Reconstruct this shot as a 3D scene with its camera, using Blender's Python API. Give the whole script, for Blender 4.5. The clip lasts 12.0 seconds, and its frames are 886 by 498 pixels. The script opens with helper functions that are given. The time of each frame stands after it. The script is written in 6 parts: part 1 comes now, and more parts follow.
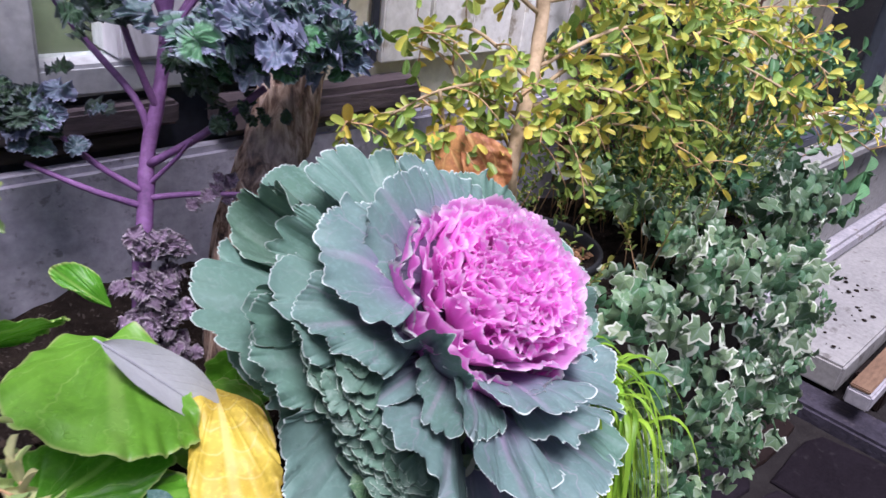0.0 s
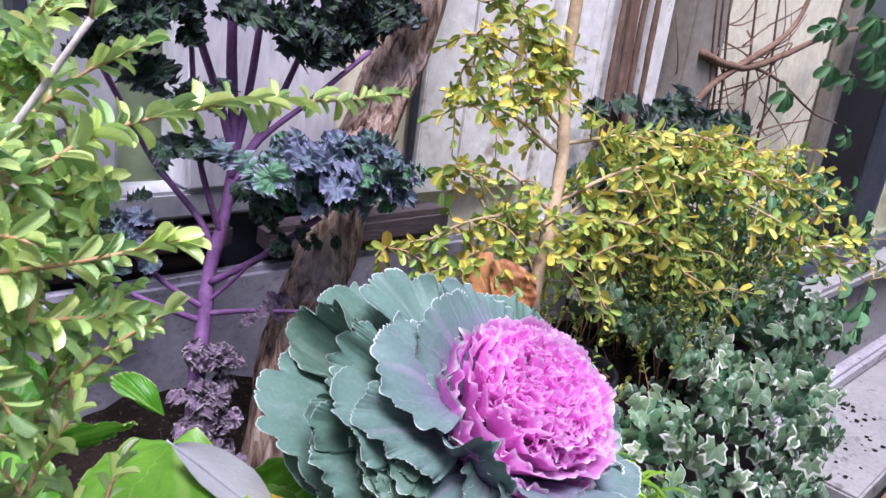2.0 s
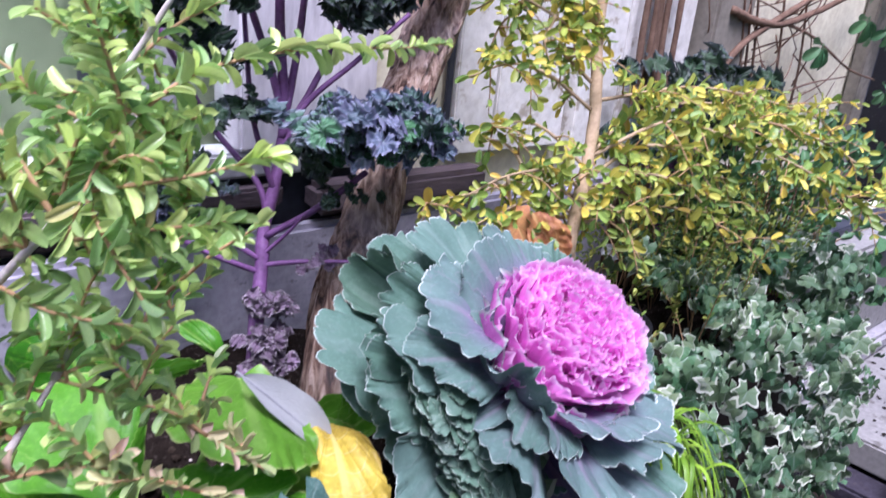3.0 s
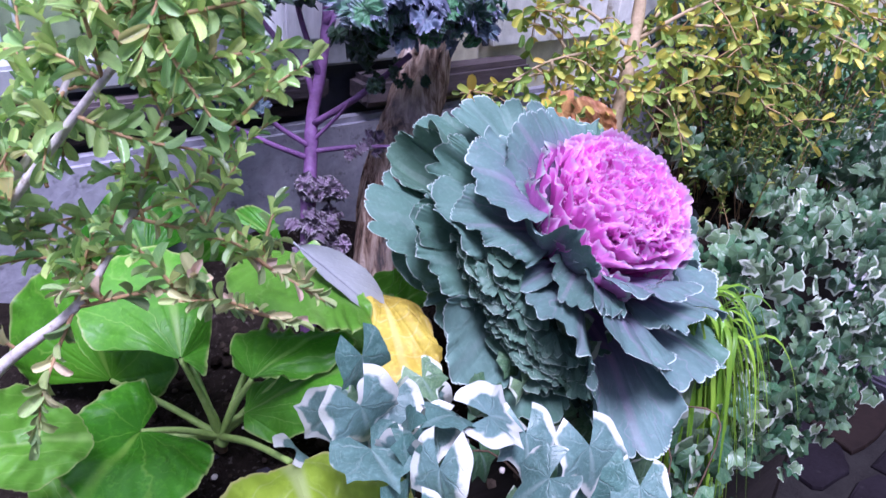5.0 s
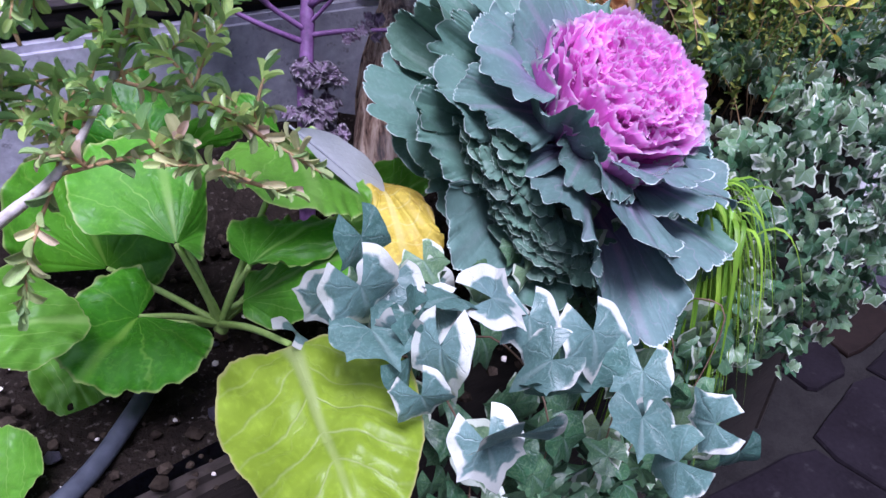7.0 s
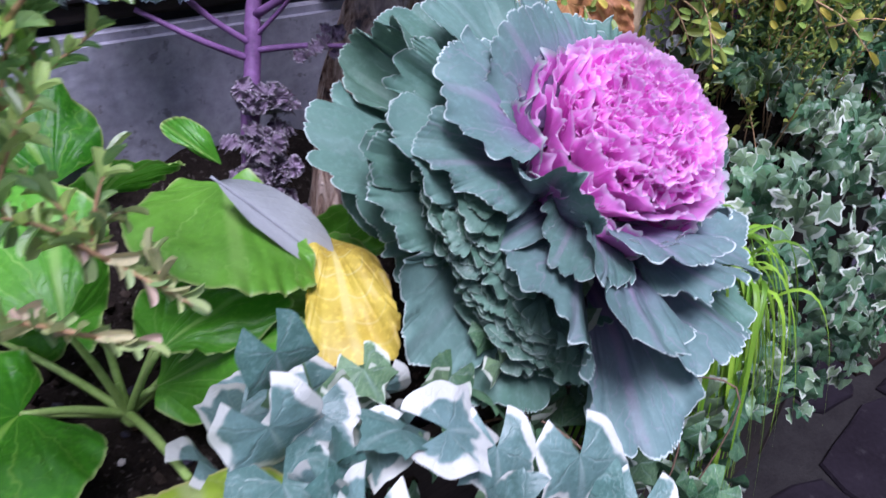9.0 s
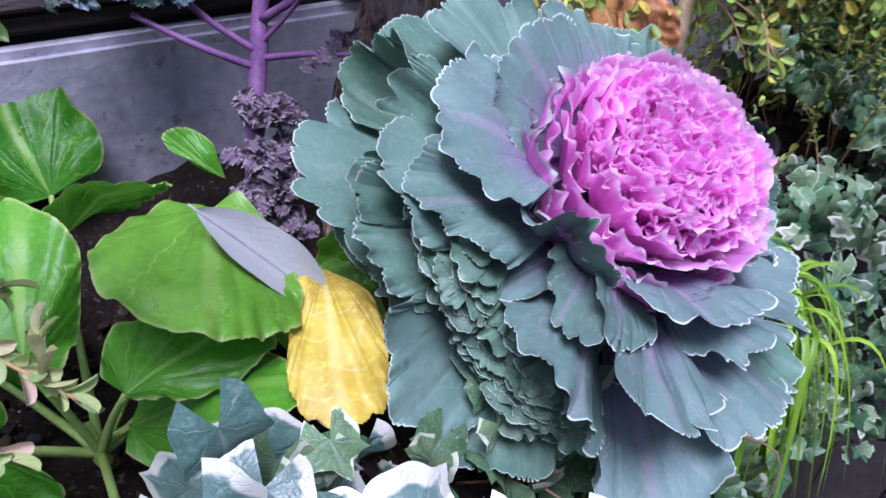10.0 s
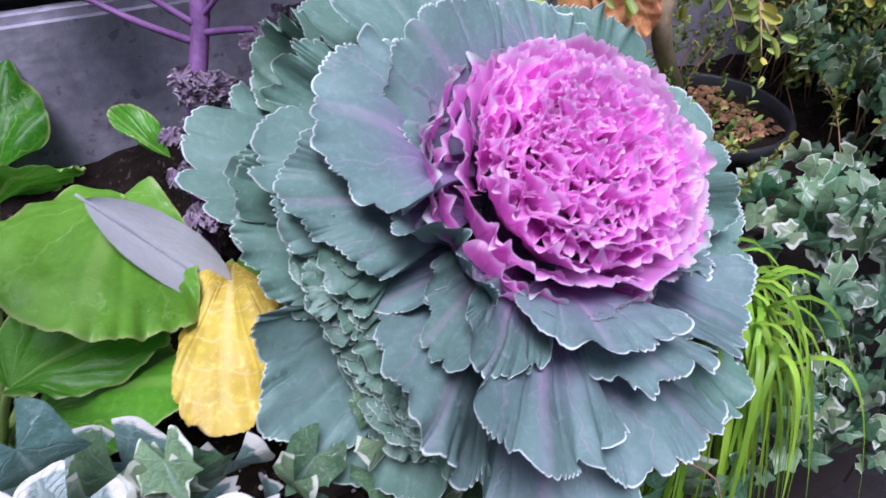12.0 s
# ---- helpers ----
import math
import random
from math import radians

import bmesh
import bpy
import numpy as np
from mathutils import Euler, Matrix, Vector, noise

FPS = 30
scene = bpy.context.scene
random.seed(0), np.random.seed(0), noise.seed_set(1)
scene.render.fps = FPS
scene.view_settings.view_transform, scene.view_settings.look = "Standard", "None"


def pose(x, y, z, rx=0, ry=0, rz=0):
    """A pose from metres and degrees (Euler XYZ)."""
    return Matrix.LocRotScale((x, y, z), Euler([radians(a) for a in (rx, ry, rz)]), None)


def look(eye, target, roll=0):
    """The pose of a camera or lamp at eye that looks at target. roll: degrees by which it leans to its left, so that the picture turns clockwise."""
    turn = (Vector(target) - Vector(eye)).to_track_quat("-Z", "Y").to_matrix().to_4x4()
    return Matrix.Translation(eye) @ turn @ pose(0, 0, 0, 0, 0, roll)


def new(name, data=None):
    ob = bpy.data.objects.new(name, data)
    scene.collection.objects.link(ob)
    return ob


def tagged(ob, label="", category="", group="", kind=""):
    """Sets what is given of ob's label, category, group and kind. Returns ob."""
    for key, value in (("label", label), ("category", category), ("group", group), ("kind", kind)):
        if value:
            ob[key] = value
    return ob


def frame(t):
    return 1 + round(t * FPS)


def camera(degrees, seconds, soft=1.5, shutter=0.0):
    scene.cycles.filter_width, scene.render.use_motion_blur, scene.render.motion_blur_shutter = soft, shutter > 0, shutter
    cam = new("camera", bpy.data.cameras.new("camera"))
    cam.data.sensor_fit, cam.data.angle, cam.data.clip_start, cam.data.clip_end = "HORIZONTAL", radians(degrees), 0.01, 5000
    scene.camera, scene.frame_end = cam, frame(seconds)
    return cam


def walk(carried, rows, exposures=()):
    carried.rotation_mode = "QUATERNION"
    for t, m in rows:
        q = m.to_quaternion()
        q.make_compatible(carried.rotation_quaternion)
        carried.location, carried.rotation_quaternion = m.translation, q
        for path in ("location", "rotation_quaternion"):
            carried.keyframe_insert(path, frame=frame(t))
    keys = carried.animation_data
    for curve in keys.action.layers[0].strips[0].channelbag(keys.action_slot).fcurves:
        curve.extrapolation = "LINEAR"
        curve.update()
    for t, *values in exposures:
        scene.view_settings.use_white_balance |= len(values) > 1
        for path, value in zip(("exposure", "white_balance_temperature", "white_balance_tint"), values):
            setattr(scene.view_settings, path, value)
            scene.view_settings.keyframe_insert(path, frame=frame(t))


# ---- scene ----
cam = camera(61.6, 12.0, 1.5, 0.5)
METRES, EYE, TILT, LEAN, TURN = 0.55, 1.30, -27.0, -6.5, 0.0
ROWS = [
    (0.0, 0.0, 0.0, 0.0, 0.0, 0.0, 0.0),
    (0.5, -0.0286, -0.0379, -0.0073, 0.36, 0.99, -0.2),
    (1.0, -0.0403, -0.0659, -0.0043, -1.21, 4.05, -0.4),
    (1.5, -0.0564, -0.0841, 0.0001, -0.29, 7.15, -0.51),
    (2.0, -0.0614, -0.1158, -0.0126, -0.03, 9.4, -1.01),
    (2.5, -0.0627, -0.1551, -0.0413, 0.8, 9.33, -0.26),
    (3.0, -0.0736, -0.1899, -0.0717, 2.67, 7.46, -0.31),
    (5.0, -0.0757, -0.215, -0.1571, 6.13, 1.62, 0.49),
    (5.5, -0.077, -0.2199, -0.1732, 6.16, 0.69, 0.17),
    (6.0, -0.08, -0.2158, -0.1875, 5.77, -0.82, 0.3),
    (6.5, -0.0786, -0.2021, -0.2005, 6.12, -3.49, 0.5),
    (8.5, -0.0808, -0.0305, -0.1264, 6.72, -6.58, -1.01),
    (9.0, -0.0524, 0.0489, -0.0866, 6.34, -6.93, -0.6),
    (9.5, -0.0231, 0.1181, -0.0502, 7.57, -6.83, -1.1),
    (10.0, -0.0009, 0.1651, -0.0361, 10.91, -7.99, -1.8),
    (10.5, 0.0382, 0.1927, -0.0286, 14.18, -9.16, -2.24),
    (11.0, 0.092, 0.2214, -0.02, 15.0, -10.63, -2.4),
    (11.5, 0.1303, 0.2521, -0.0138, 16.34, -11.6, -2.67),
    (12.0, 0.1581, 0.2786, 0.0031, 16.33, -11.11, -2.79),
]
walk(cam, [(t, pose(0, 0, EYE, TILT, LEAN, TURN) @ pose(METRES * x, METRES * y, METRES * z, 90 + pitch, roll, yaw)) for t, x, y, z, yaw, pitch, roll in ROWS],
     ((0.0, 1.08, 5850, 27), (3.2, 1.2, 5500, 31), (4.8, 1.13, 5150, 37), (6.7, 1.0, 5250, 32), (8.3, 0.88, 5350, 28), (10.0, 0.98, 5350, 29), (12.0, 0.9, 5500, 30)))


# ---- world, sun, exposure ----
world = bpy.data.worlds.new("overcast_sky")
scene.world = world
world.use_nodes = True
wn = world.node_tree
bg = wn.nodes["Background"]
sky = wn.nodes.new("ShaderNodeTexSky")
sky.sky_type = "NISHITA"
sky.sun_disc = False
sky.sun_elevation, sky.sun_rotation = radians(67), radians(190)
sky.dust_density, sky.ozone_density = 3.0, 1.0
wn.links.new(sky.outputs[0], bg.inputs[0])
bg.inputs[1].default_value = 0.064
sun = new("sun", bpy.data.lights.new("sun", "SUN"))
sun.data.energy, sun.data.angle, sun.data.color = 3.0, radians(26), (1.0, 0.96, 0.9)
sun.matrix_world = look((0.12, -0.5, 1.3), (0, 0, 0))

# ---- the plan: s along the house wall, d out from it, z up ----
U = Vector((0.72, 0.694, 0)).normalized()
W = Vector((U.y, -U.x, 0))
BACK = 0.76
PLAN = Matrix.Translation(-BACK * W) @ Matrix(((U.x, -W.x, 0, 0), (U.y, -W.y, 0, 0), (0, 0, 1, 0), (0, 0, 0, 1)))


def L(s, d, z):
    return U * s + W * (d - BACK) + Vector((0, 0, z))


# ---- materials ----
def nodes_of(name, rough=0.6, metal=0.0):
    m = bpy.data.materials.new(name)
    m.use_nodes = True
    nt = m.node_tree
    b = nt.nodes["Principled BSDF"]
    b.inputs["Roughness"].default_value, b.inputs["Metallic"].default_value = rough, metal
    return m, nt, b


def math_node(nt, op, a, b=None, c=None, clamp=False):
    n = nt.nodes.new("ShaderNodeMath")
    n.operation, n.use_clamp = op, clamp
    for i, v in enumerate((a, b, c)):
        if v is None:
            continue
        if isinstance(v, (int, float)):
            n.inputs[i].default_value = v
        else:
            nt.links.new(v, n.inputs[i])
    return n.outputs[0]


def ramp01(nt, v, lo, hi):
    n = nt.nodes.new("ShaderNodeMapRange")
    n.interpolation_type = "SMOOTHSTEP"
    n.inputs["From Min"].default_value, n.inputs["From Max"].default_value = lo, hi
    nt.links.new(v, n.inputs["Value"])
    return n.outputs[0]


def mix_col(nt, fac, a, b, how="MIX"):
    n = nt.nodes.new("ShaderNodeMix")
    n.data_type, n.blend_type = "RGBA", how
    for sock, v in ((n.inputs[0], fac), (n.inputs[6], a), (n.inputs[7], b)):
        if isinstance(v, (int, float)):
            sock.default_value = v
        elif isinstance(v, tuple):
            sock.default_value = (*v, 1)
        else:
            nt.links.new(v, sock)
    return n.outputs[2]


def noise_node(nt, scale, detail=4, rough=0.55, coord="Object", distortion=0.0):
    tc = nt.nodes.new("ShaderNodeTexCoord")
    n = nt.nodes.new("ShaderNodeTexNoise")
    n.inputs["Scale"].default_value, n.inputs["Detail"].default_value = scale, detail
    n.inputs["Roughness"].default_value, n.inputs["Distortion"].default_value = rough, distortion
    nt.links.new(tc.outputs[coord], n.inputs["Vector"])
    return n.outputs[0]


def attr(nt, name):
    n = nt.nodes.new("ShaderNodeAttribute")
    n.attribute_name = name
    return n.outputs["Fac"]


def piece_random(nt):
    a = nt.nodes.new("ShaderNodeObjectInfo").outputs["Random"]
    b = nt.nodes.new("ShaderNodeNewGeometry").outputs["Random Per Island"]
    return math_node(nt, "FRACT", math_node(nt, "ADD", a, b))


def bump(nt, b, height, strength, dist=0.002):
    n = nt.nodes.new("ShaderNodeBump")
    n.inputs["Strength"].default_value, n.inputs["Distance"].default_value = strength, dist
    nt.links.new(height, n.inputs["Height"])
    nt.links.new(n.outputs[0], b.inputs["Normal"])


def through_light(nt, b, col, amount):
    """A leaf that lets part of the light through."""
    tr = nt.nodes.new("ShaderNodeBsdfTranslucent")
    nt.links.new(col, tr.inputs[0])
    mx = nt.nodes.new("ShaderNodeMixShader")
    mx.inputs[0].default_value = amount
    nt.links.new(b.outputs[0], mx.inputs[1])
    nt.links.new(tr.outputs[0], mx.inputs[2])
    nt.links.new(mx.outputs[0], nt.nodes["Material Output"].inputs[0])


def colour_ramp(nt, fac, stops, constant=False):
    n = nt.nodes.new("ShaderNodeValToRGB")
    if constant:
        n.color_ramp.interpolation = "CONSTANT"
    e = n.color_ramp.elements
    e[0].position, e[0].color = stops[0][0], (*stops[0][1], 1)
    e[1].position, e[1].color = stops[-1][0], (*stops[-1][1], 1)
    for p, c in stops[1:-1]:
        e.new(p).color = (*c, 1)
    nt.links.new(fac, n.inputs[0])
    return n.outputs[0]


def leaf_material(name, stops, vein=None, vein_n=7, vein_width=0.12, vein_amount=0.6, fan=True, slant=0.5, edge=None, edge_from=0.9, edge_to=1.0,
                  edge_noise=0.0, base=None, base_to=0.5, rough=0.5, translucent=0.2, mottling=0.35, dark=None, relief=0.5, vary=0.25, gloss=0.5, scale=0.55, net=0.0, net_scale=9.0):
    m, nt, b = nodes_of(name, rough)
    dim = lambda c: c and tuple(scale * v for v in c)
    stops, vein, edge, base, dark = tuple((q, dim(c)) for q, c in stops), dim(vein), dim(edge), dim(base), dim(dark)
    b.inputs["Specular IOR Level"].default_value = gloss
    along, across, rim = attr(nt, "along"), attr(nt, "across"), attr(nt, "rim")
    rnd = piece_random(nt)
    col = colour_ramp(nt, rnd, stops)
    big, fine = noise_node(nt, 3.0, 3), noise_node(nt, 22.0, 5)
    shade = dark or tuple(0.62 * v for v in stops[0][1])
    col = mix_col(nt, math_node(nt, "MULTIPLY", ramp01(nt, big, 0.35, 0.7), mottling), col, shade)
    col = mix_col(nt, math_node(nt, "MULTIPLY", ramp01(nt, fine, 0.45, 0.75), mottling * 0.7), col, tuple(min(1, 1.45 * v) for v in stops[-1][1]))
    if base:
        col = mix_col(nt, math_node(nt, "SUBTRACT", 1.0, ramp01(nt, along, 0.1, base_to)), col, base)
    wob = math_node(nt, "MULTIPLY", math_node(nt, "SUBTRACT", noise_node(nt, 5.0, 2), 0.5), 0.9)
    side = math_node(nt, "ABSOLUTE", across)
    if fan:
        q = math_node(nt, "ADD", math_node(nt, "MULTIPLY", across, vein_n / 2), wob)
    else:
        q = math_node(nt, "ADD", math_node(nt, "MULTIPLY", math_node(nt, "SUBTRACT", along, math_node(nt, "MULTIPLY", side, slant)), vein_n), math_node(nt, "MULTIPLY", wob, 0.5))
    saw = math_node(nt, "PINGPONG", q, 0.5)
    mask = math_node(nt, "SUBTRACT", 1.0, ramp01(nt, saw, 0.0, vein_width))
    mask = math_node(nt, "MULTIPLY", mask, math_node(nt, "SUBTRACT", 1.05, math_node(nt, "MULTIPLY", rim, 0.75), None, True))
    rib = math_node(nt, "SUBTRACT", 1.0, ramp01(nt, math_node(nt, "MULTIPLY", side, math_node(nt, "ADD", along, 0.35)), 0.015, 0.065))
    mask = math_node(nt, "MAXIMUM", mask, math_node(nt, "MULTIPLY", rib, math_node(nt, "SUBTRACT", 1.25, along, None, True)))
    web = None
    if net:
        q2 = math_node(nt, "SUBTRACT", math_node(nt, "MULTIPLY", along, net_scale), math_node(nt, "MULTIPLY", saw if fan else side, 3.2))
        q2 = math_node(nt, "ADD", q2, math_node(nt, "MULTIPLY", math_node(nt, "SUBTRACT", noise_node(nt, 9.0, 3), 0.5), 1.6))
        web = math_node(nt, "SUBTRACT", 1.0, ramp01(nt, math_node(nt, "PINGPONG", q2, 0.5), 0.0, 0.13))
        web = math_node(nt, "MULTIPLY", web, ramp01(nt, noise_node(nt, 6.0, 2), 0.35, 0.6))
        col = mix_col(nt, math_node(nt, "MULTIPLY", web, net), col, vein)
    if vein:
        col = mix_col(nt, math_node(nt, "MULTIPLY", mask, vein_amount), col, vein)
    if edge:
        e = rim
        if edge_noise:
            e = math_node(nt, "ADD", rim, math_node(nt, "MULTIPLY", math_node(nt, "ADD", math_node(nt, "SUBTRACT", noise_node(nt, 2.6, 3), 0.5), math_node(nt, "MULTIPLY", math_node(nt, "SUBTRACT", rnd, 0.55), 0.8)), edge_noise))
        col = mix_col(nt, ramp01(nt, e, edge_from, edge_to), col, edge)
    hsv = nt.nodes.new("ShaderNodeHueSaturation")
    nt.links.new(col, hsv.inputs["Color"])
    wide = nt.nodes.new("ShaderNodeMapRange")
    wide.inputs["To Min"].default_value, wide.inputs["To Max"].default_value = 1 - vary, 1 + vary
    nt.links.new(math_node(nt, "FRACT", math_node(nt, "MULTIPLY", rnd, 7.31)), wide.inputs["Value"])
    nt.links.new(wide.outputs[0], hsv.inputs["Value"])
    col = hsv.outputs[0]
    nt.links.new(col, b.inputs["Base Color"])
    h = math_node(nt, "SUBTRACT", math_node(nt, "MULTIPLY", fine, 0.5), math_node(nt, "MULTIPLY", mask, 0.7))
    if web:
        h = math_node(nt, "SUBTRACT", h, math_node(nt, "MULTIPLY", web, 0.35))
    bump(nt, b, h, relief, 0.0015)
    through_light(nt, b, col, translucent)
    return m


def surface(name, a, b_, scale=8, rough=0.8, fine=60, relief=0.4, dist=0.004, speck=None, speck_amount=0.6, stretch=None, metal=0.0, random_shift=0.0, speck_scale=None, gloss=0.3):
    m, nt, b = nodes_of(name, rough, metal)
    b.inputs["Specular IOR Level"].default_value = gloss
    tc = nt.nodes.new("ShaderNodeTexCoord")
    mp = nt.nodes.new("ShaderNodeMapping")
    mp.inputs["Scale"].default_value = stretch or (1, 1, 1)
    nt.links.new(tc.outputs["Object"], mp.inputs[0])

    def tex(sc, det=5):
        n = nt.nodes.new("ShaderNodeTexNoise")
        n.inputs["Scale"].default_value, n.inputs["Detail"].default_value, n.inputs["Roughness"].default_value = sc, det, 0.6
        nt.links.new(mp.outputs[0], n.inputs["Vector"])
        return n.outputs[0]
    big, small = tex(scale), tex(fine, 6)
    col = mix_col(nt, ramp01(nt, big, 0.3, 0.7), a, b_)
    col = mix_col(nt, 0.35, col, colour_ramp(nt, small, ((0.3, tuple(0.55 * v for v in a)), (0.7, tuple(min(1, 1.3 * v) for v in b_)))))
    if speck:
        col = mix_col(nt, math_node(nt, "MULTIPLY", ramp01(nt, tex(speck_scale or scale * 3.3, 8), 0.58, 0.68), speck_amount), col, speck)
    if random_shift:
        hsv = nt.nodes.new("ShaderNodeHueSaturation")
        nt.links.new(col, hsv.inputs["Color"])
        nt.links.new(math_node(nt, "ADD", math_node(nt, "MULTIPLY", piece_random(nt), 2 * random_shift), 1 - random_shift), hsv.inputs["Value"])
        col = hsv.outputs[0]
    nt.links.new(col, b.inputs["Base Color"])
    bump(nt, b, math_node(nt, "ADD", small, big), relief, dist)
    return m


def glass(name, tint, rough=0.02):
    m, nt, b = nodes_of(name, rough)
    b.inputs["Base Color"].default_value = (*tint, 1)
    b.inputs["Transmission Weight"].default_value = 1.0
    b.inputs["IOR"].default_value = 1.45
    return m


CABBAGE = leaf_material("cabbage_leaf", ((0.0, (0.14, 0.28, 0.205)), (0.5, (0.175, 0.32, 0.255)), (1.0, (0.21, 0.355, 0.315))), vein=(0.42, 0.5, 0.52), vein_n=7, vein_width=0.05, vein_amount=0.3,
                        edge=(0.75, 0.86, 0.82), edge_from=0.984, edge_to=0.996, edge_noise=0.01, net=0.12, net_scale=7, base=(0.2, 0.2, 0.3), base_to=0.5, rough=0.55, translucent=0.1, mottling=0.4, dark=(0.1, 0.2, 0.16), relief=0.22, vary=0.12, gloss=0.3, scale=0.66)
CABBAGE_INNER = leaf_material("cabbage_inner_leaf", ((0.0, (0.15, 0.265, 0.225)), (0.5, (0.185, 0.3, 0.28)), (1.0, (0.21, 0.335, 0.335))), vein=(0.62, 0.4, 0.64), vein_n=7, vein_width=0.045, vein_amount=0.4,
                        edge=(0.75, 0.86, 0.82), edge_from=0.984, edge_to=0.996, edge_noise=0.01, net=0.12, net_scale=7, base=(0.3, 0.17, 0.4), base_to=0.85, rough=0.55, translucent=0.1, mottling=0.4, dark=(0.1, 0.19, 0.17), relief=0.22, vary=0.12, gloss=0.3, scale=0.66)
CABBAGE_SMALL = leaf_material("cabbage_side_leaf", ((0.0, (0.12, 0.24, 0.16)), (1.0, (0.17, 0.29, 0.23))), vein=(0.3, 0.42, 0.38), vein_n=6, vein_amount=0.3,
                              edge=(0.6, 0.74, 0.64), edge_from=0.984, edge_to=0.996, rough=0.5, translucent=0.12, mottling=0.5, dark=(0.06, 0.15, 0.09), vary=0.2, scale=0.66)
PINK = leaf_material("pink_heart_leaf", ((0.0, (0.9, 0.31, 0.79)), (0.5, (0.94, 0.4, 0.85)), (1.0, (0.97, 0.5, 0.9))), vein=(0.7, 0.1, 0.5), vein_n=7, vein_amount=0.15, edge=(1.0, 0.78, 0.98), edge_from=0.91, edge_to=1.0,
                     base=(0.9, 0.28, 0.76), base_to=0.5, gloss=0.2, rough=0.65, translucent=0.55, mottling=0.2, dark=(0.84, 0.22, 0.68), vary=0.1, scale=1.0)
PINK_RIM = leaf_material("pink_rim_leaf", ((0.0, (0.76, 0.24, 0.66)), (1.0, (0.84, 0.32, 0.75))), vein=(0.6, 0.15, 0.48), vein_n=7, vein_amount=0.3, edge=(0.62, 0.68, 0.66), edge_from=0.93, edge_to=0.985,
                         base=(0.62, 0.1, 0.46), base_to=0.6, gloss=0.25, rough=0.6, translucent=0.4, mottling=0.3, vary=0.12, scale=0.95)
KALE = leaf_material("kale_leaf", ((0.0, (0.05, 0.12, 0.07)), (0.35, (0.08, 0.16, 0.13)), (0.7, (0.13, 0.18, 0.25)), (1.0, (0.19, 0.2, 0.31))), vein=(0.2, 0.12, 0.24), vein_n=5, fan=False, vein_amount=0.3, edge=(0.25, 0.26, 0.38), edge_from=0.7, edge_to=1.05, edge_noise=0.3,
                     rough=0.5, translucent=0.1, mottling=0.5, vary=0.18, gloss=0.35, relief=0.3, scale=0.85)
KALE_GREEN = leaf_material("green_kale_leaf", ((0.0, (0.03, 0.11, 0.04)), (0.6, (0.06, 0.16, 0.07)), (1.0, (0.1, 0.19, 0.15))), vein=(0.16, 0.14, 0.2), vein_n=5, fan=False, vein_amount=0.3, edge=(0.2, 0.24, 0.28), edge_from=0.75, edge_to=1.05, edge_noise=0.3,
                           rough=0.5, translucent=0.12, mottling=0.5, vary=0.2, gloss=0.35, relief=0.3, scale=1.2)
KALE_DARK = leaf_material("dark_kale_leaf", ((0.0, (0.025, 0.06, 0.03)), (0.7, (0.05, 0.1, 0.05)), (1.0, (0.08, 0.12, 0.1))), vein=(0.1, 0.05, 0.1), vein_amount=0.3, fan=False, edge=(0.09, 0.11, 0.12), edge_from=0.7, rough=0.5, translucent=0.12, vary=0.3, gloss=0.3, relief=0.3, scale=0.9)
KALE_OLD = leaf_material("withered_kale_leaf", ((0.0, (0.13, 0.09, 0.14)), (1.0, (0.28, 0.21, 0.3))), vein=(0.2, 0.1, 0.2), edge=(0.32, 0.28, 0.32), edge_from=0.7, rough=0.8, translucent=0.05, vary=0.3, scale=0.8, mottling=0.6)
BERGENIA = leaf_material("broad_leaf", ((0.0, (0.055, 0.23, 0.012)), (0.5, (0.09, 0.3, 0.018)), (1.0, (0.15, 0.37, 0.035))), vein=(0.3, 0.5, 0.12), vein_n=7, vein_width=0.05, vein_amount=0.7,
                         edge=(0.3, 0.4, 0.12), edge_from=0.96, edge_to=1.0, rough=0.36, translucent=0.3, mottling=0.35, relief=0.3, vary=0.22, gloss=0.32, scale=0.98, net=0.08, net_scale=9)
BERGENIA_ROUND = leaf_material("round_leaf", ((0.0, (0.035, 0.19, 0.008)), (0.5, (0.06, 0.26, 0.01)), (1.0, (0.1, 0.32, 0.012))), vein=(0.28, 0.52, 0.07), vein_n=7, vein_width=0.06, vein_amount=0.6, fan=True,
                         edge=(0.3, 0.4, 0.12), edge_from=0.96, edge_to=1.0, rough=0.34, translucent=0.22, mottling=0.45, relief=0.3, vary=0.22, gloss=0.18, scale=0.7, net=0.1, net_scale=6)
LIME = leaf_material("lime_leaf", ((0.0, (0.36, 0.54, 0.03)), (1.0, (0.42, 0.6, 0.05))), vein=(0.55, 0.66, 0.25), vein_n=6, vein_width=0.07, vein_amount=0.8, fan=False, slant=0.35, edge=(0.62, 0.6, 0.22), edge_from=0.965, edge_to=1.0,
                     net=0.1, net_scale=8, rough=0.32, translucent=0.28, mottling=0.45, relief=0.4, vary=0.1, scale=0.62, gloss=0.2)
